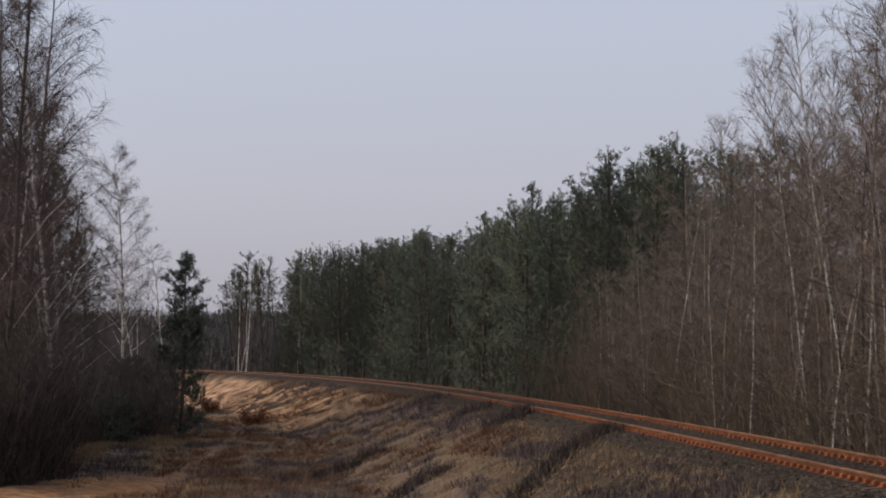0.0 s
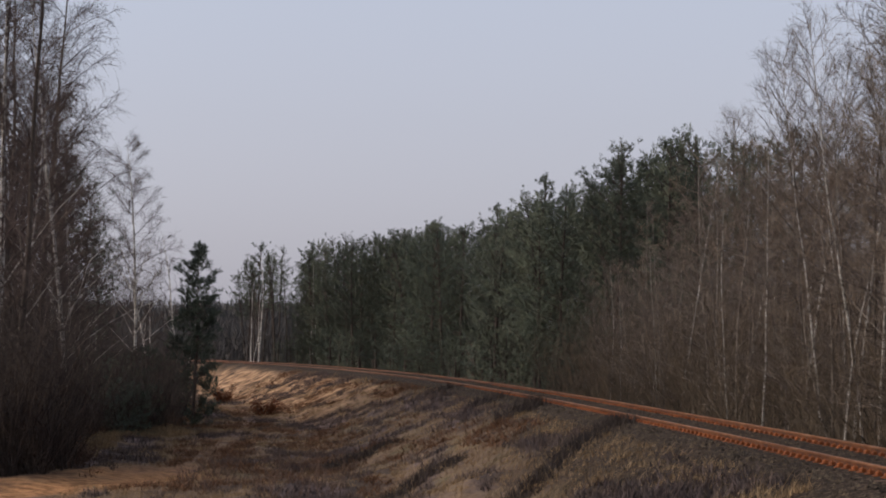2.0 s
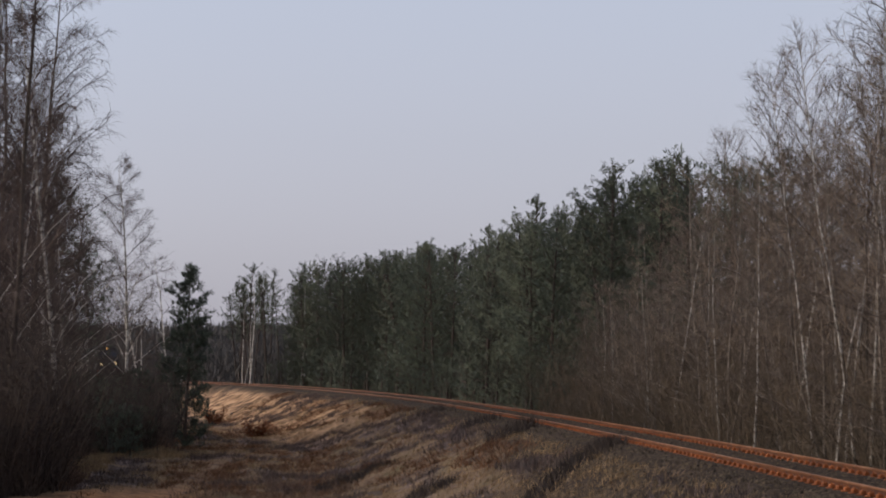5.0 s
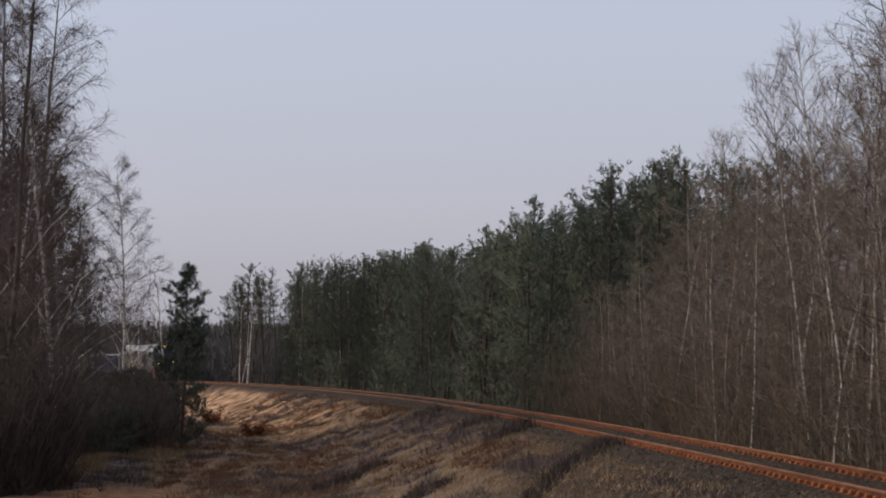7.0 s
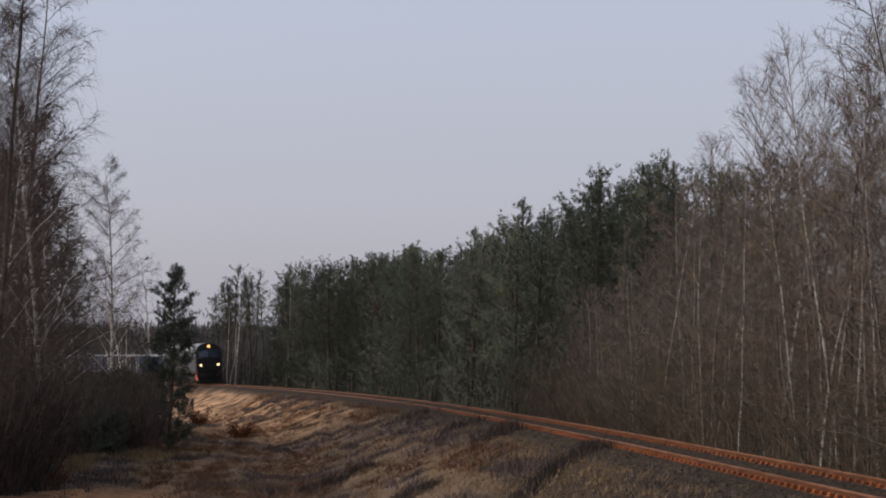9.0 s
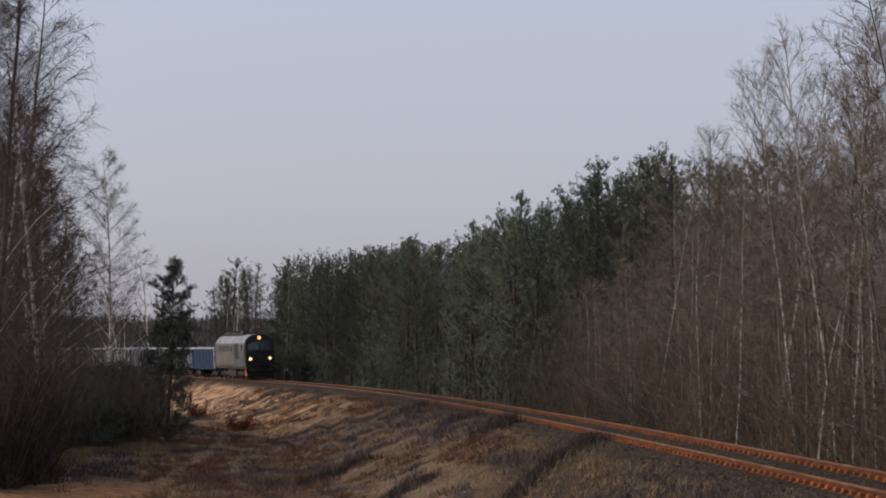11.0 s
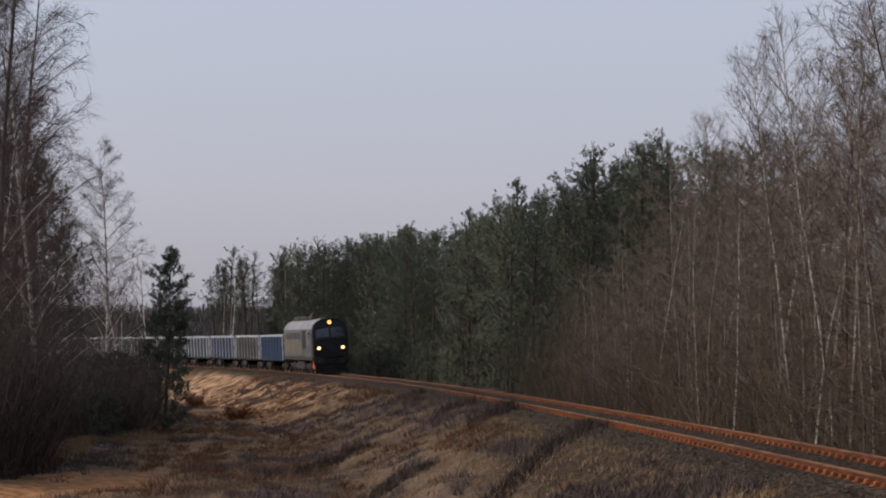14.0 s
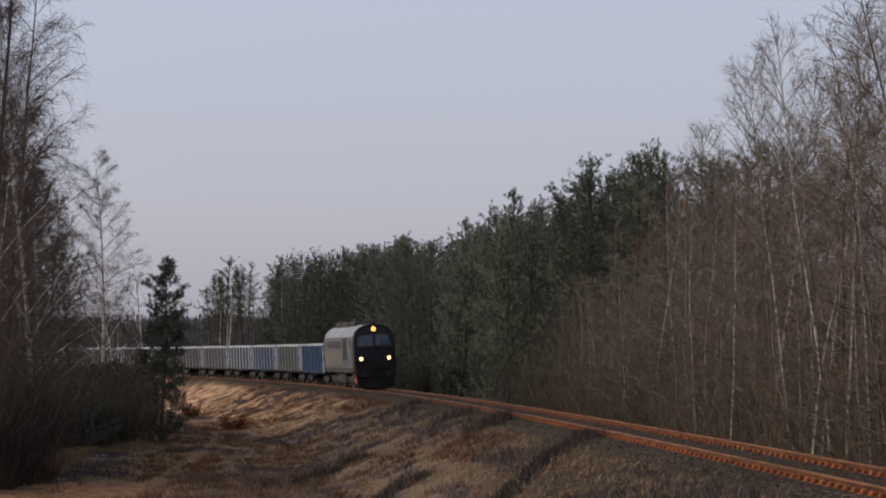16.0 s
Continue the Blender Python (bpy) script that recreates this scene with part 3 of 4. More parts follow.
def build_left_wood():
    rng = random.Random(37)
    big = [bare_tree(rng, 20.0, 0.13, 34, 4.8, -0.26, BIRCH if i < 2 else BARK, TWIG, 9, 9, 0.16, 0.08, 1.1, 0.0068, bent=0.6) for i in range(4)]
    # along the path's far side: share of the distance to the side, distance, size
    places = [(-k * y, y, size * (1.16 if y < 118 else 1.0)) for k, y, size in (
        (0.222, 88, 1.02), (0.206, 92, 1.1), (0.186, 121, 0.95), (0.214, 99, 1.1), (0.200, 104, 1.12), (0.180, 108, 1.0), (0.192, 112, 1.1), (0.208, 115, 1.1),
        (0.183, 120, 1.05), (0.198, 124, 1.1), (0.176, 128, 0.84), (0.190, 133, 1.0), (0.205, 137, 1.05), (0.180, 142, 0.9), (0.196, 148, 1.0),
        (0.168, 150, 0.66), (0.186, 158, 0.9), (0.172, 168, 0.7), (0.205, 165, 1.0), (0.160, 180, 0.6), (0.150, 196, 0.55),
        # these three stand out of view, added to cast shade over the foreground
        (0.30, 74, 1.0), (0.46, 52, 1.0), (0.42, 46, 0.95))]
    plant(big, places, rng, "birch_tree", "tall bare birch with drooping twigs in a dense wood", "tree", "birches by the sandy path", (0.95, 1.05))
    rng = random.Random(42)
    front = bare_tree(rng, 19.0, 0.12, 26, 4.2, -0.18, BIRCH, TWIG, 8, 8, 0.35, 0.02, 1.1, 0.0075, bent=0.5)
    for i, (k, y, tip) in enumerate(((0.205, 112, 6), (0.199, 118, 5))):
        m = pose(-k * y, y, float(ground_z(-k * y, y)), 0, tip, 40 * i)
        ob = copy_thing(front, m) if i else front
        ob.matrix_basis = m
        ob.name = "birch_tree"
        tagged(ob, "leaning white-barked birch at the edge of the wood", "tree", "leaning birches")
    rng = random.Random(43)
    lone = [bare_tree(rng, 19.0, 0.16, 34, 5.2, -0.16, BIRCH, TWIG, 13, 9, 0.22, 0.02, 1.0, 0.0085, bent=0.6)]
    plant(lone, [(-23.3, 154, 1.0)], rng, "birch_tree", "lone slender birch with pale trunk and drooping crown", "tree", "", (1.0, 1.0))
    pale = [bare_tree(rng, 15.5, 0.13, 24, 3.4, -0.08, BIRCH, TWIG, 7, 5, 0.2, 0.05, 1.0, 0.013, forks=1)]
    plant(pale, [(-26.0, 200, 1.0), (-29.5, 205, 0.95)], rng, "birch_tree", "pale bare birch behind the dark pine", "tree", "birches behind the pine", (1.0, 1.0))
    rng = random.Random(41)
    # all pines of this wood take the needle colour darkened for shade
    dark = [pine_tree(rng, 11.6, 1.6, 0.03, 2.9, NEEDLESHADE, 1.2)]
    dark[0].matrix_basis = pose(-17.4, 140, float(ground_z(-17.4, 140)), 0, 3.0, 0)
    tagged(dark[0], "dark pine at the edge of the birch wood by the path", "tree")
    crest = [pine_tree(rng, 17.0, 2.0, 0.4, 0.7, NEEDLESHADE, 1.1), pine_tree(rng, 16.0, 2.2, 0.3, 0.7, NEEDLESHADE, 1.1)]
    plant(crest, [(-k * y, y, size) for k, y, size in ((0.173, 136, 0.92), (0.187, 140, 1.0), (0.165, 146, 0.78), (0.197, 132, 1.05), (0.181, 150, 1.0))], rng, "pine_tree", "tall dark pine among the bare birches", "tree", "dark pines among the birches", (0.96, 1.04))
    low = [pine_tree(rng, 6.5, 2.0, 0.02, 2.0, NEEDLESHADE), pine_tree(rng, 5.2, 1.9, 0.02, 2.0, NEEDLESHADE)]
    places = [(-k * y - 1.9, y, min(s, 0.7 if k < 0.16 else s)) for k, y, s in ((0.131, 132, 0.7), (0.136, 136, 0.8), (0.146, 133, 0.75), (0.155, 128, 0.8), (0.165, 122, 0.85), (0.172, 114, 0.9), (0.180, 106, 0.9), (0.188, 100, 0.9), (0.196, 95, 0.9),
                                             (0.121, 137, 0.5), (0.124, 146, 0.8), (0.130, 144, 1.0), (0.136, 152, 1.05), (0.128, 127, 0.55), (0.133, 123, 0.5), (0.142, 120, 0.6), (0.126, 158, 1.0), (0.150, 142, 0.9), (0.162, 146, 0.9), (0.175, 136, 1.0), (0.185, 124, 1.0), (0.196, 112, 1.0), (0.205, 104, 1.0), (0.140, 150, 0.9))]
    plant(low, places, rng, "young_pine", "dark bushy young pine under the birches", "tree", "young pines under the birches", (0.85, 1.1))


def shrubs(name, label, places, rng, mat, stems, height, spread, thin, kind="stuff"):
    soup = Soup()
    for x, y, size in places:
        z = float(ground_z(x, y)) - 0.05
        for _ in range(stems):
            h = height * size * rng.uniform(0.5, 1.15)
            a = rng.uniform(0, 6.28)
            p = Vector((x + rng.uniform(-.3, .3) * size, y + rng.uniform(-.3, .3) * size, z))
            w = spread * rng.uniform(0.4, 1.8)
            lp = limb_path(rng, p, Vector((math.cos(a) * w, math.sin(a) * w, 1)), h, 3, 0.05, 0.2)
            soup.tube(lp, [thin * 1.6, thin * 1.3, thin, 0.003], 3)
            for _ in range(8):
                j = rng.randrange(0, 3)
                q = lp[j].lerp(lp[j + 1], rng.random())
                soup.tube([q, q + (Vector((0, 0, 0.4)) + jitter(rng, 1.0)).normalized() * h * rng.uniform(0.15, 0.4)], [thin, 0.003], 3)
    return tagged(soup.link(name, mat), label, "shrubs", kind=kind)


def build_thickets():
    rng = random.Random(51)
    pl = []
    for _ in range(1100):
        s, d = rng.uniform(2, 84), rng.choice((rng.uniform(3.8, 8), rng.uniform(4, 20)))
        pl.append((*beside(s, d), rng.uniform(0.7, 1.4) * (1 + 0.05 * (d - 4))))
    shrubs("brushwood", "dense brown leafless brushwood under the young trees", pl, rng, BRUSH, 5, 3.6, 0.5, 0.008)
    pl = []
    for _ in range(1000):
        y = rng.uniform(86, 165)
        x = np.interp(y, [86, 96, 103, 118, 124, 127, 134, 140, 158, 170], [-16.2, -16.8, -19.4, -20.4, -18.9, -17.2, -17.4, -19.2, -20.5, -22.5]) - abs(rng.gauss(0, 4.0))
        pl.append((x, y, rng.uniform(0.6, 1.3)))
    shrubs("thicket", "dark leafless thicket under the birches beside the sandy path", pl, rng, THICKET, 5, 4.4, 0.4, 0.013)
    pl = []
    for _ in range(520):
        y = rng.uniform(84, 116)
        pl.append((np.interp(y, [84, 96, 104, 114], [-17.2, -17.6, -20.2, -21.0]) - abs(rng.gauss(0, 2.4)), y, rng.uniform(0.6, 1.2)))
    shrubs("tall_thicket", "tall dark leafless thicket at the edge of the birch wood", pl, rng, THICKET, 5, 6.8, 0.3, 0.012)
    pl = [(rng.uniform(-10.5, -4.5), rng.uniform(74, 97), rng.uniform(0.5, 1.2)) for _ in range(75)]
    shrubs("withered_weeds", "dark withered weeds at the foot of the embankment", pl, rng, REEDBROWN, 6, 0.85, 0.6, 0.009)
    pl = []
    for _ in range(170):
        y = rng.uniform(92, 132)
        pl.append((np.interp(y, [86, 96, 103, 118, 124, 132], [-15.6, -16.2, -19.0, -20.0, -18.8, -16.9]) - abs(rng.gauss(0, 0.5)), y, rng.uniform(0.5, 1.0)))
    shrubs("reddish_brush", "low red-brown leafless brush at the edge of the thicket", pl, rng, REEDBROWN, 7, 1.5, 0.6, 0.009)


def scatter_heath():
    """Dry grass, heather and withered stalks over the bank and beside the path."""
    rng = random.Random(61)
    grass, heather, bracken, clump = Soup(), Soup(), Soup(), Soup()
    n = 0
    while n < 24000:
        y = 42 + 160 * rng.random() ** (1.7 if n % 4 else 0.8)
        d = rng.uniform(-19.5, -2.3)
        x = float(np.interp(y, line_y, line_x)) + d
        if abs(d - float(path_d(y))) < (1.6 if y < 95 else 0.0) + 0.6 * rng.random() or abs(x) > 0.24 * y + 3:
            continue
        n += 1
        z = float(ground_z(x, y)) - 0.02
        w = float(cover(d, y))
        c = Vector((x, y, z))
        if w > 0.3:
            for _ in range(9):
                q = c + Vector((rng.gauss(0, .16), rng.gauss(0, .16), 0))
                v = Vector((rng.gauss(0, .45), rng.gauss(0, .45), 1)) * rng.uniform(.12, .34)
                heather.blade(q, v, rng.uniform(.02, .05), Vector((rng.uniform(-1, 1), rng.uniform(-1, 1), 0)).normalized())
        elif w < -0.45 and y > 78:
            for _ in range(8):
                q = c + Vector((rng.gauss(0, .16), rng.gauss(0, .16), 0))
                v = Vector((rng.gauss(0, .7), rng.gauss(0, .7), 0.8)) * rng.uniform(.15, .4)
                bracken.blade(q, v, rng.uniform(.02, .05), Vector((rng.uniform(-1, 1), rng.uniform(-1, 1), 0)).normalized())
        else:
            h = 0.42 if rng.random() < 0.08 else 0.2
            for _ in range(8):
                q = c + Vector((rng.gauss(0, .12), rng.gauss(0, .12), 0))
                v = Vector((rng.gauss(0.25, .5), rng.gauss(0, .5), 0.9)) * h * rng.uniform(.5, 1.2)
                grass.blade(q, v, rng.uniform(.01, .026), Vector((rng.uniform(-1, 1), rng.uniform(-1, 1), 0)).normalized())
    # tall grass along the edge of the thicket, its dense pale blades standing in for sunlight
    for _ in range(1700):
        y = rng.uniform(101, 128)
        x = float(np.interp(y, [101, 118, 123, 128], [-18.0, -19.2, -17.6, -15.4])) + rng.uniform(-1.6, 1.0)
        for _ in range(7):
            q = Vector((x + rng.gauss(0, .15), y + rng.gauss(0, .15), 0))
            q.z = float(ground_z(q.x, q.y)) - .02
            grass.blade(q, Vector((rng.gauss(0, .35), rng.gauss(0, .35), 1)) * rng.uniform(.2, .5), rng.uniform(.015, .03), Vector((rng.uniform(-1, 1), rng.uniform(-1, 1), 0)).normalized())
    # dark clumps near the rails and along the foot of the slope
    clumps = [(1.6, 88, .8, .55), (2.3, 89, .5, .5), (.6, 101, .9, .4), (-1.9, 121, .9, .35)]
    # the first strip of clumps stands in for the shadow in a ditch
    clumps += [(1.2 + k * .42, 60.5 + k * 1.3, .55, .3) for k in range(9)] + [(-3.8 + k * .5, 74 + k * .9, .6, .28) for k in range(7)] + [(-6.5 + k * .55, 92 + k, .7, .32) for k in range(6)]
    for x, y, r, h in clumps:
        for _ in range(260):
            q = Vector((x + rng.gauss(0, r * .5), y + rng.gauss(0, r * .9), 0))
            q.z = float(ground_z(q.x, q.y)) - .02
            v = Vector((rng.gauss(0, .4), rng.gauss(0, .4), 1)) * h * rng.uniform(.5, 1.3)
            clump.blade(q, v, rng.uniform(.025, .05), Vector((rng.uniform(-1, 1), rng.uniform(-1, 1), 0)).normalized())
    tagged(grass.link("dry_grass", DRYGRASS), "dry tan winter grass on the embankment", "grass", kind="stuff")
    tagged(bracken.link("bracken", BRACKEN), "withered red-brown bracken on the embankment", "bracken", kind="stuff")
    tagged(clump.link("dark_clumps", THICKET), "dark withered clumps of heather on the slope, one strip standing in for shade", "heather", kind="stuff")
    tagged(heather.link("heather", HEATH), "dark withered heather in patches on the embankment", "heather", kind="stuff")


def scatter_stones():
    """Loose stones on the shoulder of the track."""
    rng = random.Random(66)
    soup = Soup()
    for _ in range(6000):
        s, d = -8 + 100 * rng.random() ** 1.4, rng.choice((-1, -1, 1)) * rng.uniform(0, 1)
        d = -1.0 + d * 0.5 - abs(rng.gauss(0, 1.3)) if d < 0 else rng.uniform(-0.6, 2.4)
        p = on_line(s, d)
        p.z = max(float(ground_z(p.x, p.y)), -9)
        r = rng.uniform(0.02, 0.06)
        b = len(soup.v)
        soup.v += [p + Vector((r * rng.uniform(.7, 1.3) * math.cos(a), r * rng.uniform(.7, 1.3) * math.sin(a), -0.01)) for a in (0.3, 1.9, 3.4, 5.0)]
        soup.v.append(p + Vector((rng.uniform(-.4, .4) * r, rng.uniform(-.4, .4) * r, r * rng.uniform(.6, 1.2))))
        soup.f += [(b, b + 1, b + 4), (b + 1, b + 2, b + 4), (b + 2, b + 3, b + 4), (b + 3, b, b + 4)]
    tagged(soup.link("ballast_stones", STONE), "loose dark and pale stones beside the rails", "stones", kind="stuff")


scatter_stones()


def oak_bush(x, y, size, rng):
    bush = tagged(new("oak_bush", None), "small oak bush with withered orange-brown leaves", "bush", "oak bushes on the bank")
    wood, leaves = Soup(), Soup()
    for _ in range(9):
        a = rng.uniform(0, 6.28)
        lp = limb_path(rng, Vector((0, 0, -0.1)), Vector((math.cos(a) * 0.9, math.sin(a) * 0.9, 0.9)), size * rng.uniform(.7, 1.2), 4, 0.03, 0.2)
        wood.tube(lp, [.03, .022, .016, .01, .004], 3)
        for _ in range(110):
            j = rng.randrange(1, 4)
            p = lp[j].lerp(lp[j + 1], rng.random()) + jitter(rng, 0.26)
            w = (jitter(rng, 1)).normalized()
            leaves.leaf(p, w * rng.uniform(.10, .2), .09, w.orthogonal().normalized())
    wood.link("stems", BARK, bush)
    leaves.link("leaves", OAKLEAF, bush)
    bush.matrix_basis = pose(x, y, float(ground_z(x, y)))


def distant_woods():
    """The low dark line of woods behind everything, with haze put into its grey twig colour."""
    rng = random.Random(71)
    soup = Soup()
    for _ in range(2600):
        y = rng.uniform(470, 640)
        x = rng.uniform(-0.30, 0.02) * y
        z, h = float(ground_z(x, y)), rng.uniform(6, 9.0)
        for k in range(30):                           # upright twigs, thinning out towards the top
            c = Vector((x + rng.gauss(0, 1.5), y + rng.gauss(0, 1.6), z + h * rng.random() ** 1.3 * 0.8))
            w = (jitter(rng, 0.35) + Vector((0, 0, 1))).normalized()
            soup.blade(c, w * rng.uniform(1.0, 2.2), 0.36, Vector((rng.uniform(-1, 1), rng.uniform(-1, 1), 0)).normalized())
    for _ in range(1600):
        y = rng.uniform(262, 350)
        x = rng.uniform(-0.21, -0.055) * y
        if float(lateral(x, y)) < 6:                  # the scrub stands beyond the line
            continue
        z, h = float(ground_z(x, y)), rng.uniform(3.5, 6.5)
        for k in range(36):
            c = Vector((x + rng.gauss(0, 1.0), y + rng.gauss(0, 1.0), z + h * rng.random() ** 1.2 * 0.8))
            w = (jitter(rng, 0.5) + Vector((0, 0, 1))).normalized()
            soup.blade(c, w * rng.uniform(0.6, 1.5), 0.12, Vector((rng.uniform(-1, 1), rng.uniform(-1, 1), 0)).normalized())
    tagged(soup.link("distant_woods", HAZETWIG), "distant dark leafless woods on the horizon", "woods", kind="stuff")


build_pines()
build_right_wood()
build_left_wood()
build_thickets()
distant_woods()
scatter_heath()
oak_rng = random.Random(81)
oak_bush(-21.3, 192, 1.7, oak_rng)
oak_bush(-14.9, 160, 1.6, oak_rng)


# ---- the train ----
def loft(rings):
    """Closed skin through rings of equal length."""
    bm = bmesh.new()
    rows = [[bm.verts.new(p) for p in r] for r in rings]
    n = len(rings[0])
    for a, b in zip(rows, rows[1:]):
        for i in range(n):
            bm.faces.new((a[i], a[(i + 1) % n], b[(i + 1) % n], b[i]))
    bm.faces.new(rows[0][::-1])
    bm.faces.new(rows[-1])
    bmesh.ops.recalc_face_normals(bm, faces=bm.faces)
    return bm


HALF = [(1.42, 1.36), (1.475, 1.46), (1.475, 2.6), (1.475, 3.35), (1.42, 3.68), (1.28, 4.02), (1.02, 4.27), (0.62, 4.44), (0.2, 4.51)]


def body_ring(y, w=1.0, top=1.0):
    pts = [(x * w, 1.36 + (z - 1.36) * top) for x, z in HALF]
    return [Vector((x, y, z)) for x, z in pts] + [Vector((-x, y, z)) for x, z in reversed(pts)]


def bogie(parent, name, y, axles, wheel_r, frame_x=1.05):
    b = part(name, bmesh.new(), DARKSTEEL, parent)
    bm = bmesh.new()
    ends = axles[-1] + 0.55
    for sx in (-1, 1):
        box(bm, sx * frame_x - 0.07, sx * frame_x + 0.07, -ends, ends, wheel_r * 0.95, wheel_r + 0.32, 0.03)
        for a in axles:
            box(bm, sx * frame_x - 0.13, sx * frame_x + 0.13, a - 0.17, a + 0.17, wheel_r - 0.2, wheel_r + 0.2, 0.04)
            for k in (-0.33, 0.33):
                cyl(bm, 0.09, 0.3, Matrix.Translation((sx * frame_x, a + k, wheel_r + 0.15)), 8)
        for a, c in zip(axles, axles[1:]):
            box(bm, sx * frame_x - 0.05, sx * frame_x + 0.05, (a + c) / 2 - 0.12, (a + c) / 2 + 0.12, wheel_r * 0.35, wheel_r, 0.02)
    box(bm, -frame_x, frame_x, -0.3, 0.3, wheel_r * 0.8, wheel_r + 0.25, 0.03)
    bm.to_mesh(b.data)
    bm.free()
    b.matrix_basis = pose(0, y, 0)
    sets = []
    wm = bmesh.new()
    for sx in (-1, 1):
        side = Matrix.Rotation(radians(90), 4, 'Y')
        cyl(wm, wheel_r, 0.11, Matrix.Translation((sx * 0.78, 0, 0)) @ side, 20)
        cyl(wm, wheel_r + 0.03, 0.03, Matrix.Translation((sx * 0.71, 0, 0)) @ side, 20)
        cyl(wm, 0.13, 0.14, Matrix.Translation((sx * 0.8, 0, 0)) @ side, 10)
        for k in range(4):
            a = k * math.pi / 2
            cyl(wm, 0.05, 0.03, Matrix.Translation((sx * 0.84, math.cos(a) * wheel_r * .6, math.sin(a) * wheel_r * .6)) @ side, 6)
    cyl(wm, 0.08, 1.5, Matrix.Rotation(radians(90), 4, 'Y'), 8)
    first = part("wheelset", wm, WHEEL, b)
    for i, a in enumerate(axles):
        w = first if i == 0 else new("wheelset", first.data)
        w.parent = b
        w.matrix_basis = pose(0, a, wheel_r)
        sets.append((w, a, wheel_r))
    return b, sets


def buffers(parent, y, way):
    for sx in (-1, 1):
        bm = bmesh.new()
        turn = Matrix.Rotation(radians(90), 4, 'X')
        cyl(bm, 0.1, 0.42, Matrix.Translation((sx * 0.88, y + way * 0.2, 1.06)) @ turn, 10)
        cyl(bm, 0.24, 0.05, Matrix.Translation((sx * 0.88, y + way * 0.42, 1.06)) @ turn, 16)
        part("buffer", bm, DARKSTEEL, parent)
    part("coupling", box(bmesh.new(), -0.06, 0.06, min(y, y + way * 0.3), max(y, y + way * 0.3), 0.95, 1.1, 0.01), DARKSTEEL, parent)


def locomotive():
    """Its own space: y ahead, x to its right; the middle at y = 0, rails at z = 0."""
    loco = tagged(new("locomotive"), "grey diesel locomotive with black front and three lit headlights", "locomotive")
    part("side_body", loft([body_ring(-8.2), body_ring(-8.0), body_ring(-4), body_ring(0), body_ring(4), body_ring(7.78)]), GREYPAINT, loco)
    ring = lambda y, dy, w, top: [Vector((p.x, y - dy * max(0.0, (p.z - 2.5)) ** 1.2, p.z)) for p in body_ring(0, w, top)]
    nose = part("nose", loft([ring(7.78, 0, 1.0, 1.0), ring(8.02, .0, 0.995, 0.998), ring(8.17, .05, 0.985, 0.992), ring(8.26, .11, 0.955, 0.975), ring(8.29, .13, 0.90, 0.94)]), BLACK, loco, "glossy black cab front")
    # roof skin, hatches, fans and exhaust
    rb = bmesh.new()
    roof = [[Vector((x * 1.006, y, z + 0.012)) for x, z in HALF[4:]] + [Vector((-x * 1.006, y, z + 0.012)) for x, z in reversed(HALF[4:])] for y in (-8.1, 7.7)]
    rows = [[rb.verts.new(p) for p in r] for r in roof]
    for i in range(len(roof[0]) - 1):
        rb.faces.new((rows[0][i], rows[0][i + 1], rows[1][i + 1], rows[1][i]))
    part("roof", rb, ROOFGREY, loco, "pale sooty roof")
    for y0, y1 in ((-6.6, -3.4), (-2.9, 0.9), (1.4, 3.6)):
        part("roof_hatch", box(bmesh.new(), -0.75, 0.75, y0, y1, 4.35, 4.76, 0.09), DARKSTEEL, loco)
    for y in (-5.8, -4.3):
        part("roof_fan", cyl(bmesh.new(), 0.55, 0.12, Matrix.Translation((0, y, 4.82)), 20), DARKSTEEL, loco)
    part("exhaust", box(bmesh.new(), -0.3, 0.3, 0.0, 0.9, 4.5, 4.95, 0.06), DARKSTEEL, loco)
    part("horn", cyl(bmesh.new(), 0.05, 0.5, pose(0.5, 7.1, 4.53, 90, 0, 0), 8, 0.1), DARKSTEEL, loco)
    # windscreens, light stripe, lamps
    for sx in (-1, 1):
        bm = bmesh.new()
        pts = [(0.07, 2.98), (1.16, 2.98), (1.15, 3.56), (0.95, 3.74), (0.07, 3.78)]
        def front(x, z, o):
            return Vector((sx * x, 8.29 - 0.13 * max(0, z - 2.5) ** 1.2 - 0.05 * max(0, x - 0.8) / 0.4 + o, z))
        a, b = [bm.verts.new(front(x, z, 0.035)) for x, z in pts], [bm.verts.new(front(x, z, -0.12)) for x, z in pts]
        bm.faces.new(a), bm.faces.new(b[::-1])
        for i in range(5):
            bm.faces.new((a[i], a[(i + 1) % 5], b[(i + 1) % 5], b[i]))
        bmesh.ops.recalc_face_normals(bm, faces=bm.faces)
        pane = part("windscreen", bm, GLASS, loco, "dark windscreen pane")
        part("wiper", box(bmesh.new(), sx * 0.55 - 0.012, sx * 0.55 + 0.012, 8.27, 8.3, 2.95, 3.45), DARKSTEEL, pane)
        lamp = part("headlight", cyl(bmesh.new(), 0.21, 0.12, pose(sx * 0.97, 8.27, 2.12, 90, 0, 0), 20), DARKSTEEL, loco, "round lit headlight")
        part("lens", cyl(bmesh.new(), 0.135, 0.03, pose(sx * 0.97, 8.335, 2.12, 90, 0, 0), 20), LAMP, lamp, "glowing warm lens")
        # red guard at the corner, steps and rails
        part("corner_guard", box(bmesh.new(), sx * 1.2, sx * 1.37, 7.35, 8.0, 0.45, 1.5, 0.03), REDPAINT, loco, "orange-red corner step panel")
        for y in (6.55, 7.35):
            part("handrail", cyl(bmesh.new(), 0.018, 1.7, pose(sx * 1.53, y, 2.35), 6), WHITEPAINT, loco, "pale handrail")
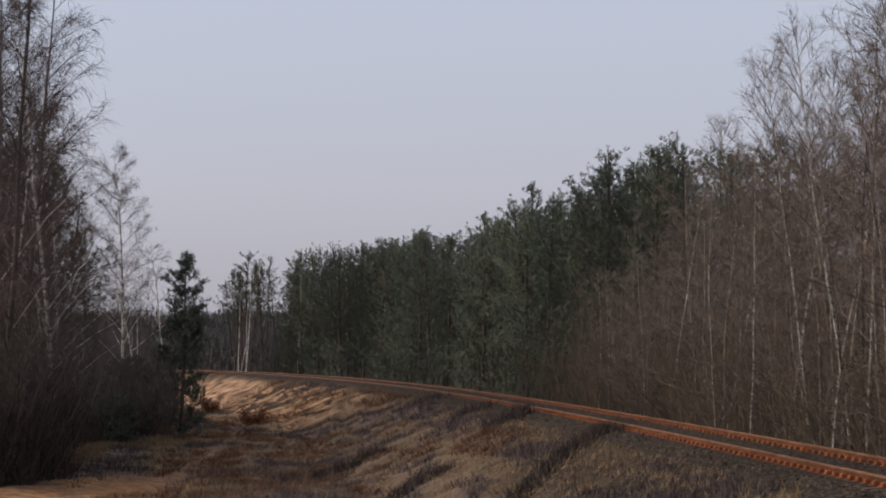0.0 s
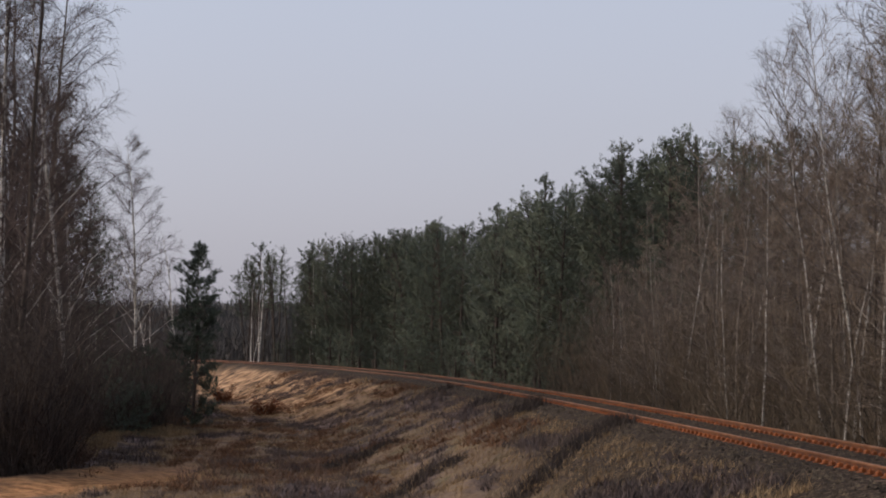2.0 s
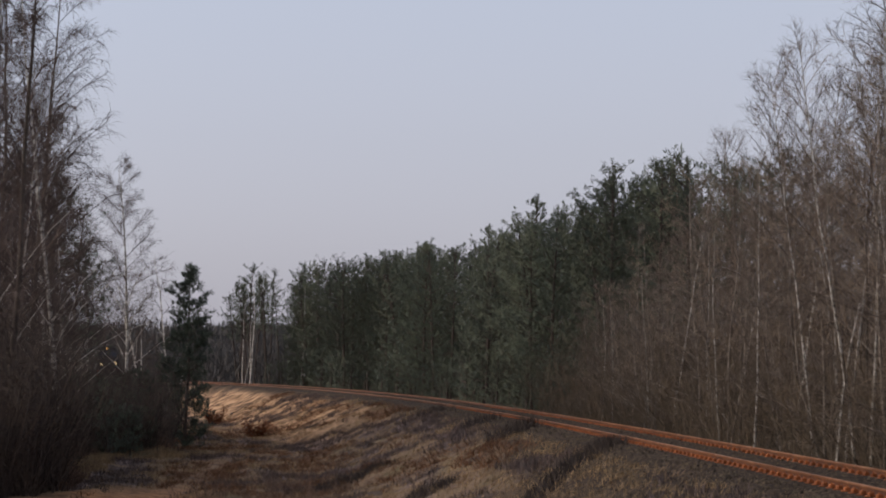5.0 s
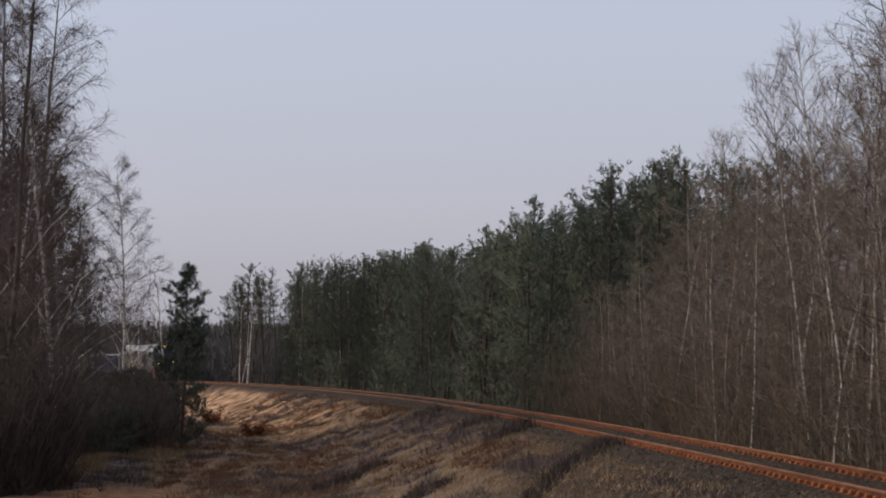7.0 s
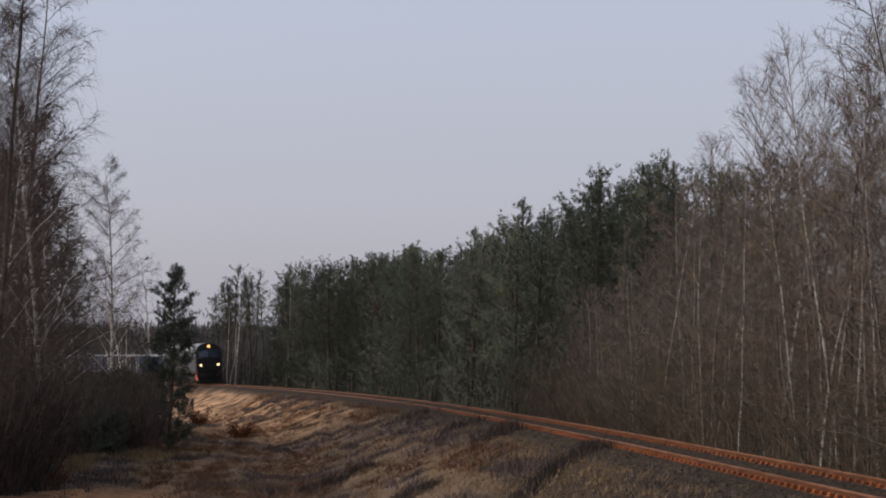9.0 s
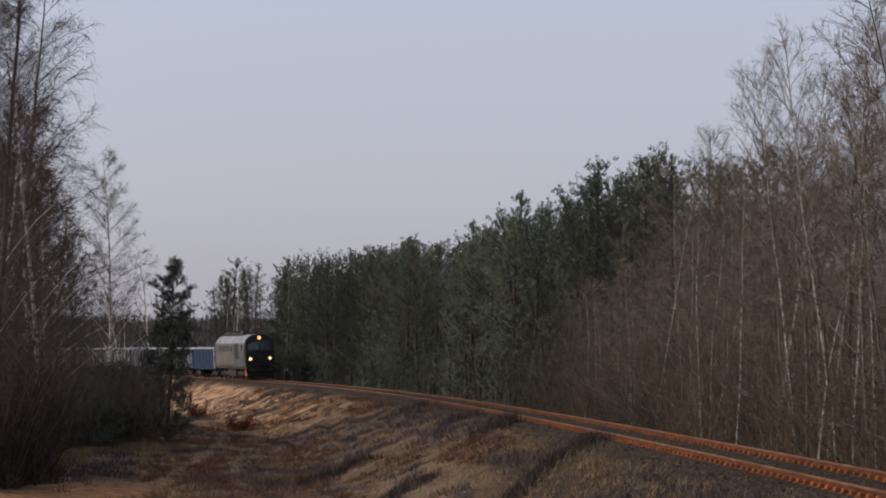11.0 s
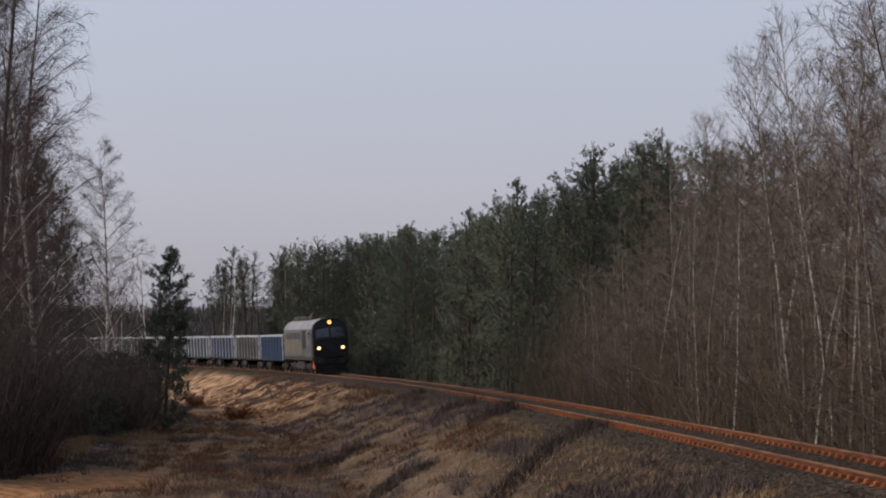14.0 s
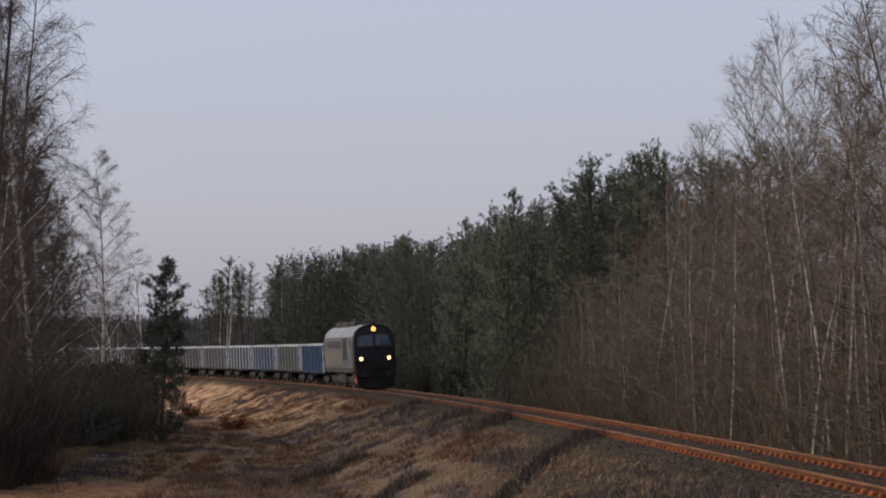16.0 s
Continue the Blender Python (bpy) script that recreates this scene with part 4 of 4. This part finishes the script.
        # no real opening: a black panel paints the darkness inside the doorway
        part("cab_door", box(bmesh.new(), sx * 1.44, sx * 1.487, 2.6, 4.7, 2.1, 3.6, 0.01), BLACK, loco, "black panel standing in for a dark open doorway in the side")
        part("cab_window", box(bmesh.new(), sx * 1.44, sx * 1.485, 6.0, 7.0, 2.95, 3.5, 0.01), GLASS, loco, "dark side window")
        part("side_panel", box(bmesh.new(), sx * 1.46, sx * 1.482, -7.6, 2.2, 1.62, 2.75, 0.005), BEIGE, loco, "faded beige side panel")
        for y in (-6.2, -4.9, -3.6, -2.3, -1.0, 0.3):
            g = bmesh.new()
            for z in np.arange(2.92, 3.4, 0.09):
                box(g, sx * 1.46, sx * 1.492, y, y + 0.95, z, z + 0.05)
            part("grille", g, DARKSTEEL, loco)
        part("valance", box(bmesh.new(), sx * 1.38, sx * 1.47, -8.1, 7.8, 1.15, 1.37, 0.01), DARKSTEEL, loco)
    part("stripe", box(bmesh.new(), -1.28, 1.28, 8.24, 8.305, 2.86, 2.91), GREYPAINT, nose, "thin pale line under the windscreens")
    top = part("top_headlight", cyl(bmesh.new(), 0.24, 0.3, pose(0, 8.0, 4.16, 90, 0, 0), 20), BLACK, loco, "lit headlight above the windscreens")
    part("lens", cyl(bmesh.new(), 0.17, 0.03, pose(0, 8.165, 4.16, 90, 0, 0), 20), LAMPTOP, top, "glowing orange lens")
    bm = box(bmesh.new(), -1.42, 1.42, 8.0, 8.28, 0.8, 1.3, 0.03)
    part("buffer_beam", bm, BLACK, loco)
    part("snow_plough", loft([[Vector((x, y, z)) for x, z in ((-1.3, 0.14), (1.3, 0.12), (1.3, 0.85), (-1.3, 0.85))] for y in (8.05, 8.2)]), BLACK, loco)
    bm = bmesh.new()
    for z in np.arange(0.2, 0.8, 0.15):
        box(bm, -1.25, 1.25, 8.2, 8.24, z, z + 0.04)
    part("plough_rib", bm, DARKSTEEL, loco)
    part("fuel_tank", box(bmesh.new(), -1.3, 1.3, -1.9, 1.9, 0.35, 1.1, 0.1), DARKSTEEL, loco)
    buffers(loco, 8.25, 1)
    buffers(loco, -8.2, -1)
    sets = []
    for y in (-4.6, 4.6):
        sets += bogie(loco, "bogie", y, (-2.1, 0.0, 2.1), 0.525)[1]
    return loco, sets


def wagon(paint, rib_paint, label):
    """An open goods wagon: box 12.8 m long, ribs on its sides."""
    w = tagged(new("open_wagon"), label, "goods wagon", "wagons of the train")
    L, W, z0, z1 = 6.35, 1.40, 1.22, 3.18
    bm = bmesh.new()
    for sx in (-1, 1):
        box(bm, sx * W - 0.03, sx * W + 0.03, -L, L, z0, z1)
        box(bm, -W, W, sx * L - 0.03, sx * L + 0.03, z0, z1)
    box(bm, -W, W, -L, L, z0, z0 + 0.08)
    body = part("box_body", bm, paint, w)
    bm = bmesh.new()
    for sx in (-1, 1):
        box(bm, sx * W - 0.07, sx * W + 0.09, -L - 0.05, L + 0.05, z1 - 0.04, z1 + 0.09, 0.02)
        box(bm, -W, W, sx * L - 0.07, sx * L + 0.07, z1 - 0.04, z1 + 0.09, 0.02)
    part("top_rim", bm, WHITEPAINT, body, "worn pale rim")
    rib = box(bmesh.new(), -0.045, 0.045, -0.06, 0.06, z0 - 0.1, z1 - 0.05, 0.012)
    first = part("rib", rib, rib_paint, body)
    n = 0
    for sx in (-1, 1):
        for y in np.linspace(-L + 1.3, L - 1.3, 7):
            ob = first if n == 0 else new("rib", first.data)
            ob.parent, ob.matrix_basis = body, pose(sx * (W + 0.06), y, 0)
            n += 1
        for y in (-L, L):
            part("corner_post", box(bmesh.new(), sx * W - 0.08, sx * W + 0.13, y - 0.1, y + 0.1, z0 - 0.12, z1 + 0.02, 0.02), WHITEPAINT, body, "pale corner post")
        part("sill", box(bmesh.new(), sx * W - 0.08, sx * W + 0.06, -L, L, 1.0, 1.24, 0.02), paint, body)
    part("underframe", box(bmesh.new(), -0.5, 0.5, -6.5, 6.5, 0.85, 1.2, 0.03), DARKSTEEL, w)
    buffers(w, 6.4, 1)
    buffers(w, -6.4, -1)
    sets = []
    for y in (-4.5, 4.5):
        sets += bogie(w, "bogie", y, (-0.9, 0.9), 0.46, 1.0)[1]
    return w, sets


def wagon_paint(name, a, b):
    # panel paint darkened throughout, to carry the shade between the ribs
    a, b = [tuple(0.17 * v for v in c) for c in (a, b)]
    return material(name, [a, b, tuple(1.25 * d for d in b)], 0.65, 0.7, 0.15, 0, 5, stretch=(1, 3, 0.4))


def build_train():
    blue = wagon_paint("bright_blue_paint", (0.026, 0.085, 0.21), (0.045, 0.14, 0.33))
    navy = wagon_paint("deep_blue_paint", (0.014, 0.034, 0.085), (0.026, 0.058, 0.14))
    dark = wagon_paint("dull_grey_brown_paint", (0.04, 0.038, 0.036), (0.085, 0.075, 0.072))
    pale = wagon_paint("pale_blue_grey_paint", (0.065, 0.09, 0.11), (0.125, 0.155, 0.18))
    grey = wagon_paint("grey_green_paint", (0.065, 0.072, 0.066), (0.12, 0.13, 0.12))
    brown = wagon_paint("faded_red_brown_paint", (0.07, 0.046, 0.04), (0.12, 0.085, 0.074))
    # rib paints: all but the plain blue are pale, with sunlight put into the colour
    worn = lambda name, a, b: material(name, [a, b], 0.65, 1.2, 0.1, 0, 8, stretch=(1, 3, 0.5))
    rib_navy = worn("sunlit_blue_ribs", (0.22, 0.28, 0.37), (0.48, 0.54, 0.62))
    rib_blue = worn("blue_ribs", (0.02, 0.055, 0.12), (0.05, 0.1, 0.18))
    rib_grey = worn("sunlit_grey_ribs", (0.2, 0.195, 0.19), (0.42, 0.41, 0.4))
    rib_pale = worn("sunlit_pale_ribs", (0.38, 0.42, 0.45), (0.66, 0.7, 0.73))
    looks = [(blue, rib_blue, "bright blue open goods wagon with white corner posts"), (dark, rib_grey, "dull grey-brown open goods wagon with ribbed sides"),
             (navy, rib_navy, "deep blue open goods wagon with ribbed sides"), (pale, rib_pale, "pale blue-grey open goods wagon with ribbed sides"),
             (grey, rib_grey, "grey-green open goods wagon with ribbed sides"), (brown, rib_grey, "faded red-brown open goods wagon with ribbed sides")]
    loco, sets = locomotive()
    train = [(loco, sets, 8.3)]
    for i in range(11):
        w, sets = wagon(*looks[i] if i < 6 else looks[(4, 5, 1, 4, 3)[i - 6]])
        train.append((w, sets, 17.2 + 6.4 + 14.0 * i))
    return train


TRAIN = build_train()

# when the lamps of the locomotive pass which metre of the line
RUN = [(0, 341.0), (4, 283.3), (7, 240.0), (9, 211.4), (11.5, 176.4), (12.5, 162.6), (14, 142.0), (16, 117.0)]


def lamp_at(t):
    a = np.array(RUN)
    return float(np.polyval(np.polyfit(a[:, 0], a[:, 1], 3), t))


def motions():
    times = [i * 0.5 for i in range(33)]
    turn_times = [i / 15 for i in range(241)]
    for thing, sets, back in TRAIN:
        rows = []
        for t in times:
            s = lamp_at(t) + back
            rows.append((t, Matrix.Translation(on_line(s)) @ pose(0, 0, 0, 0, CANT, 180 + heading(s))))
        walk(thing, rows)
        for w, y, r in sets:
            walk(w, [(t, pose(0, y, r, math.degrees((lamp_at(t) - lamp_at(0)) / r))) for t in turn_times])


motions()
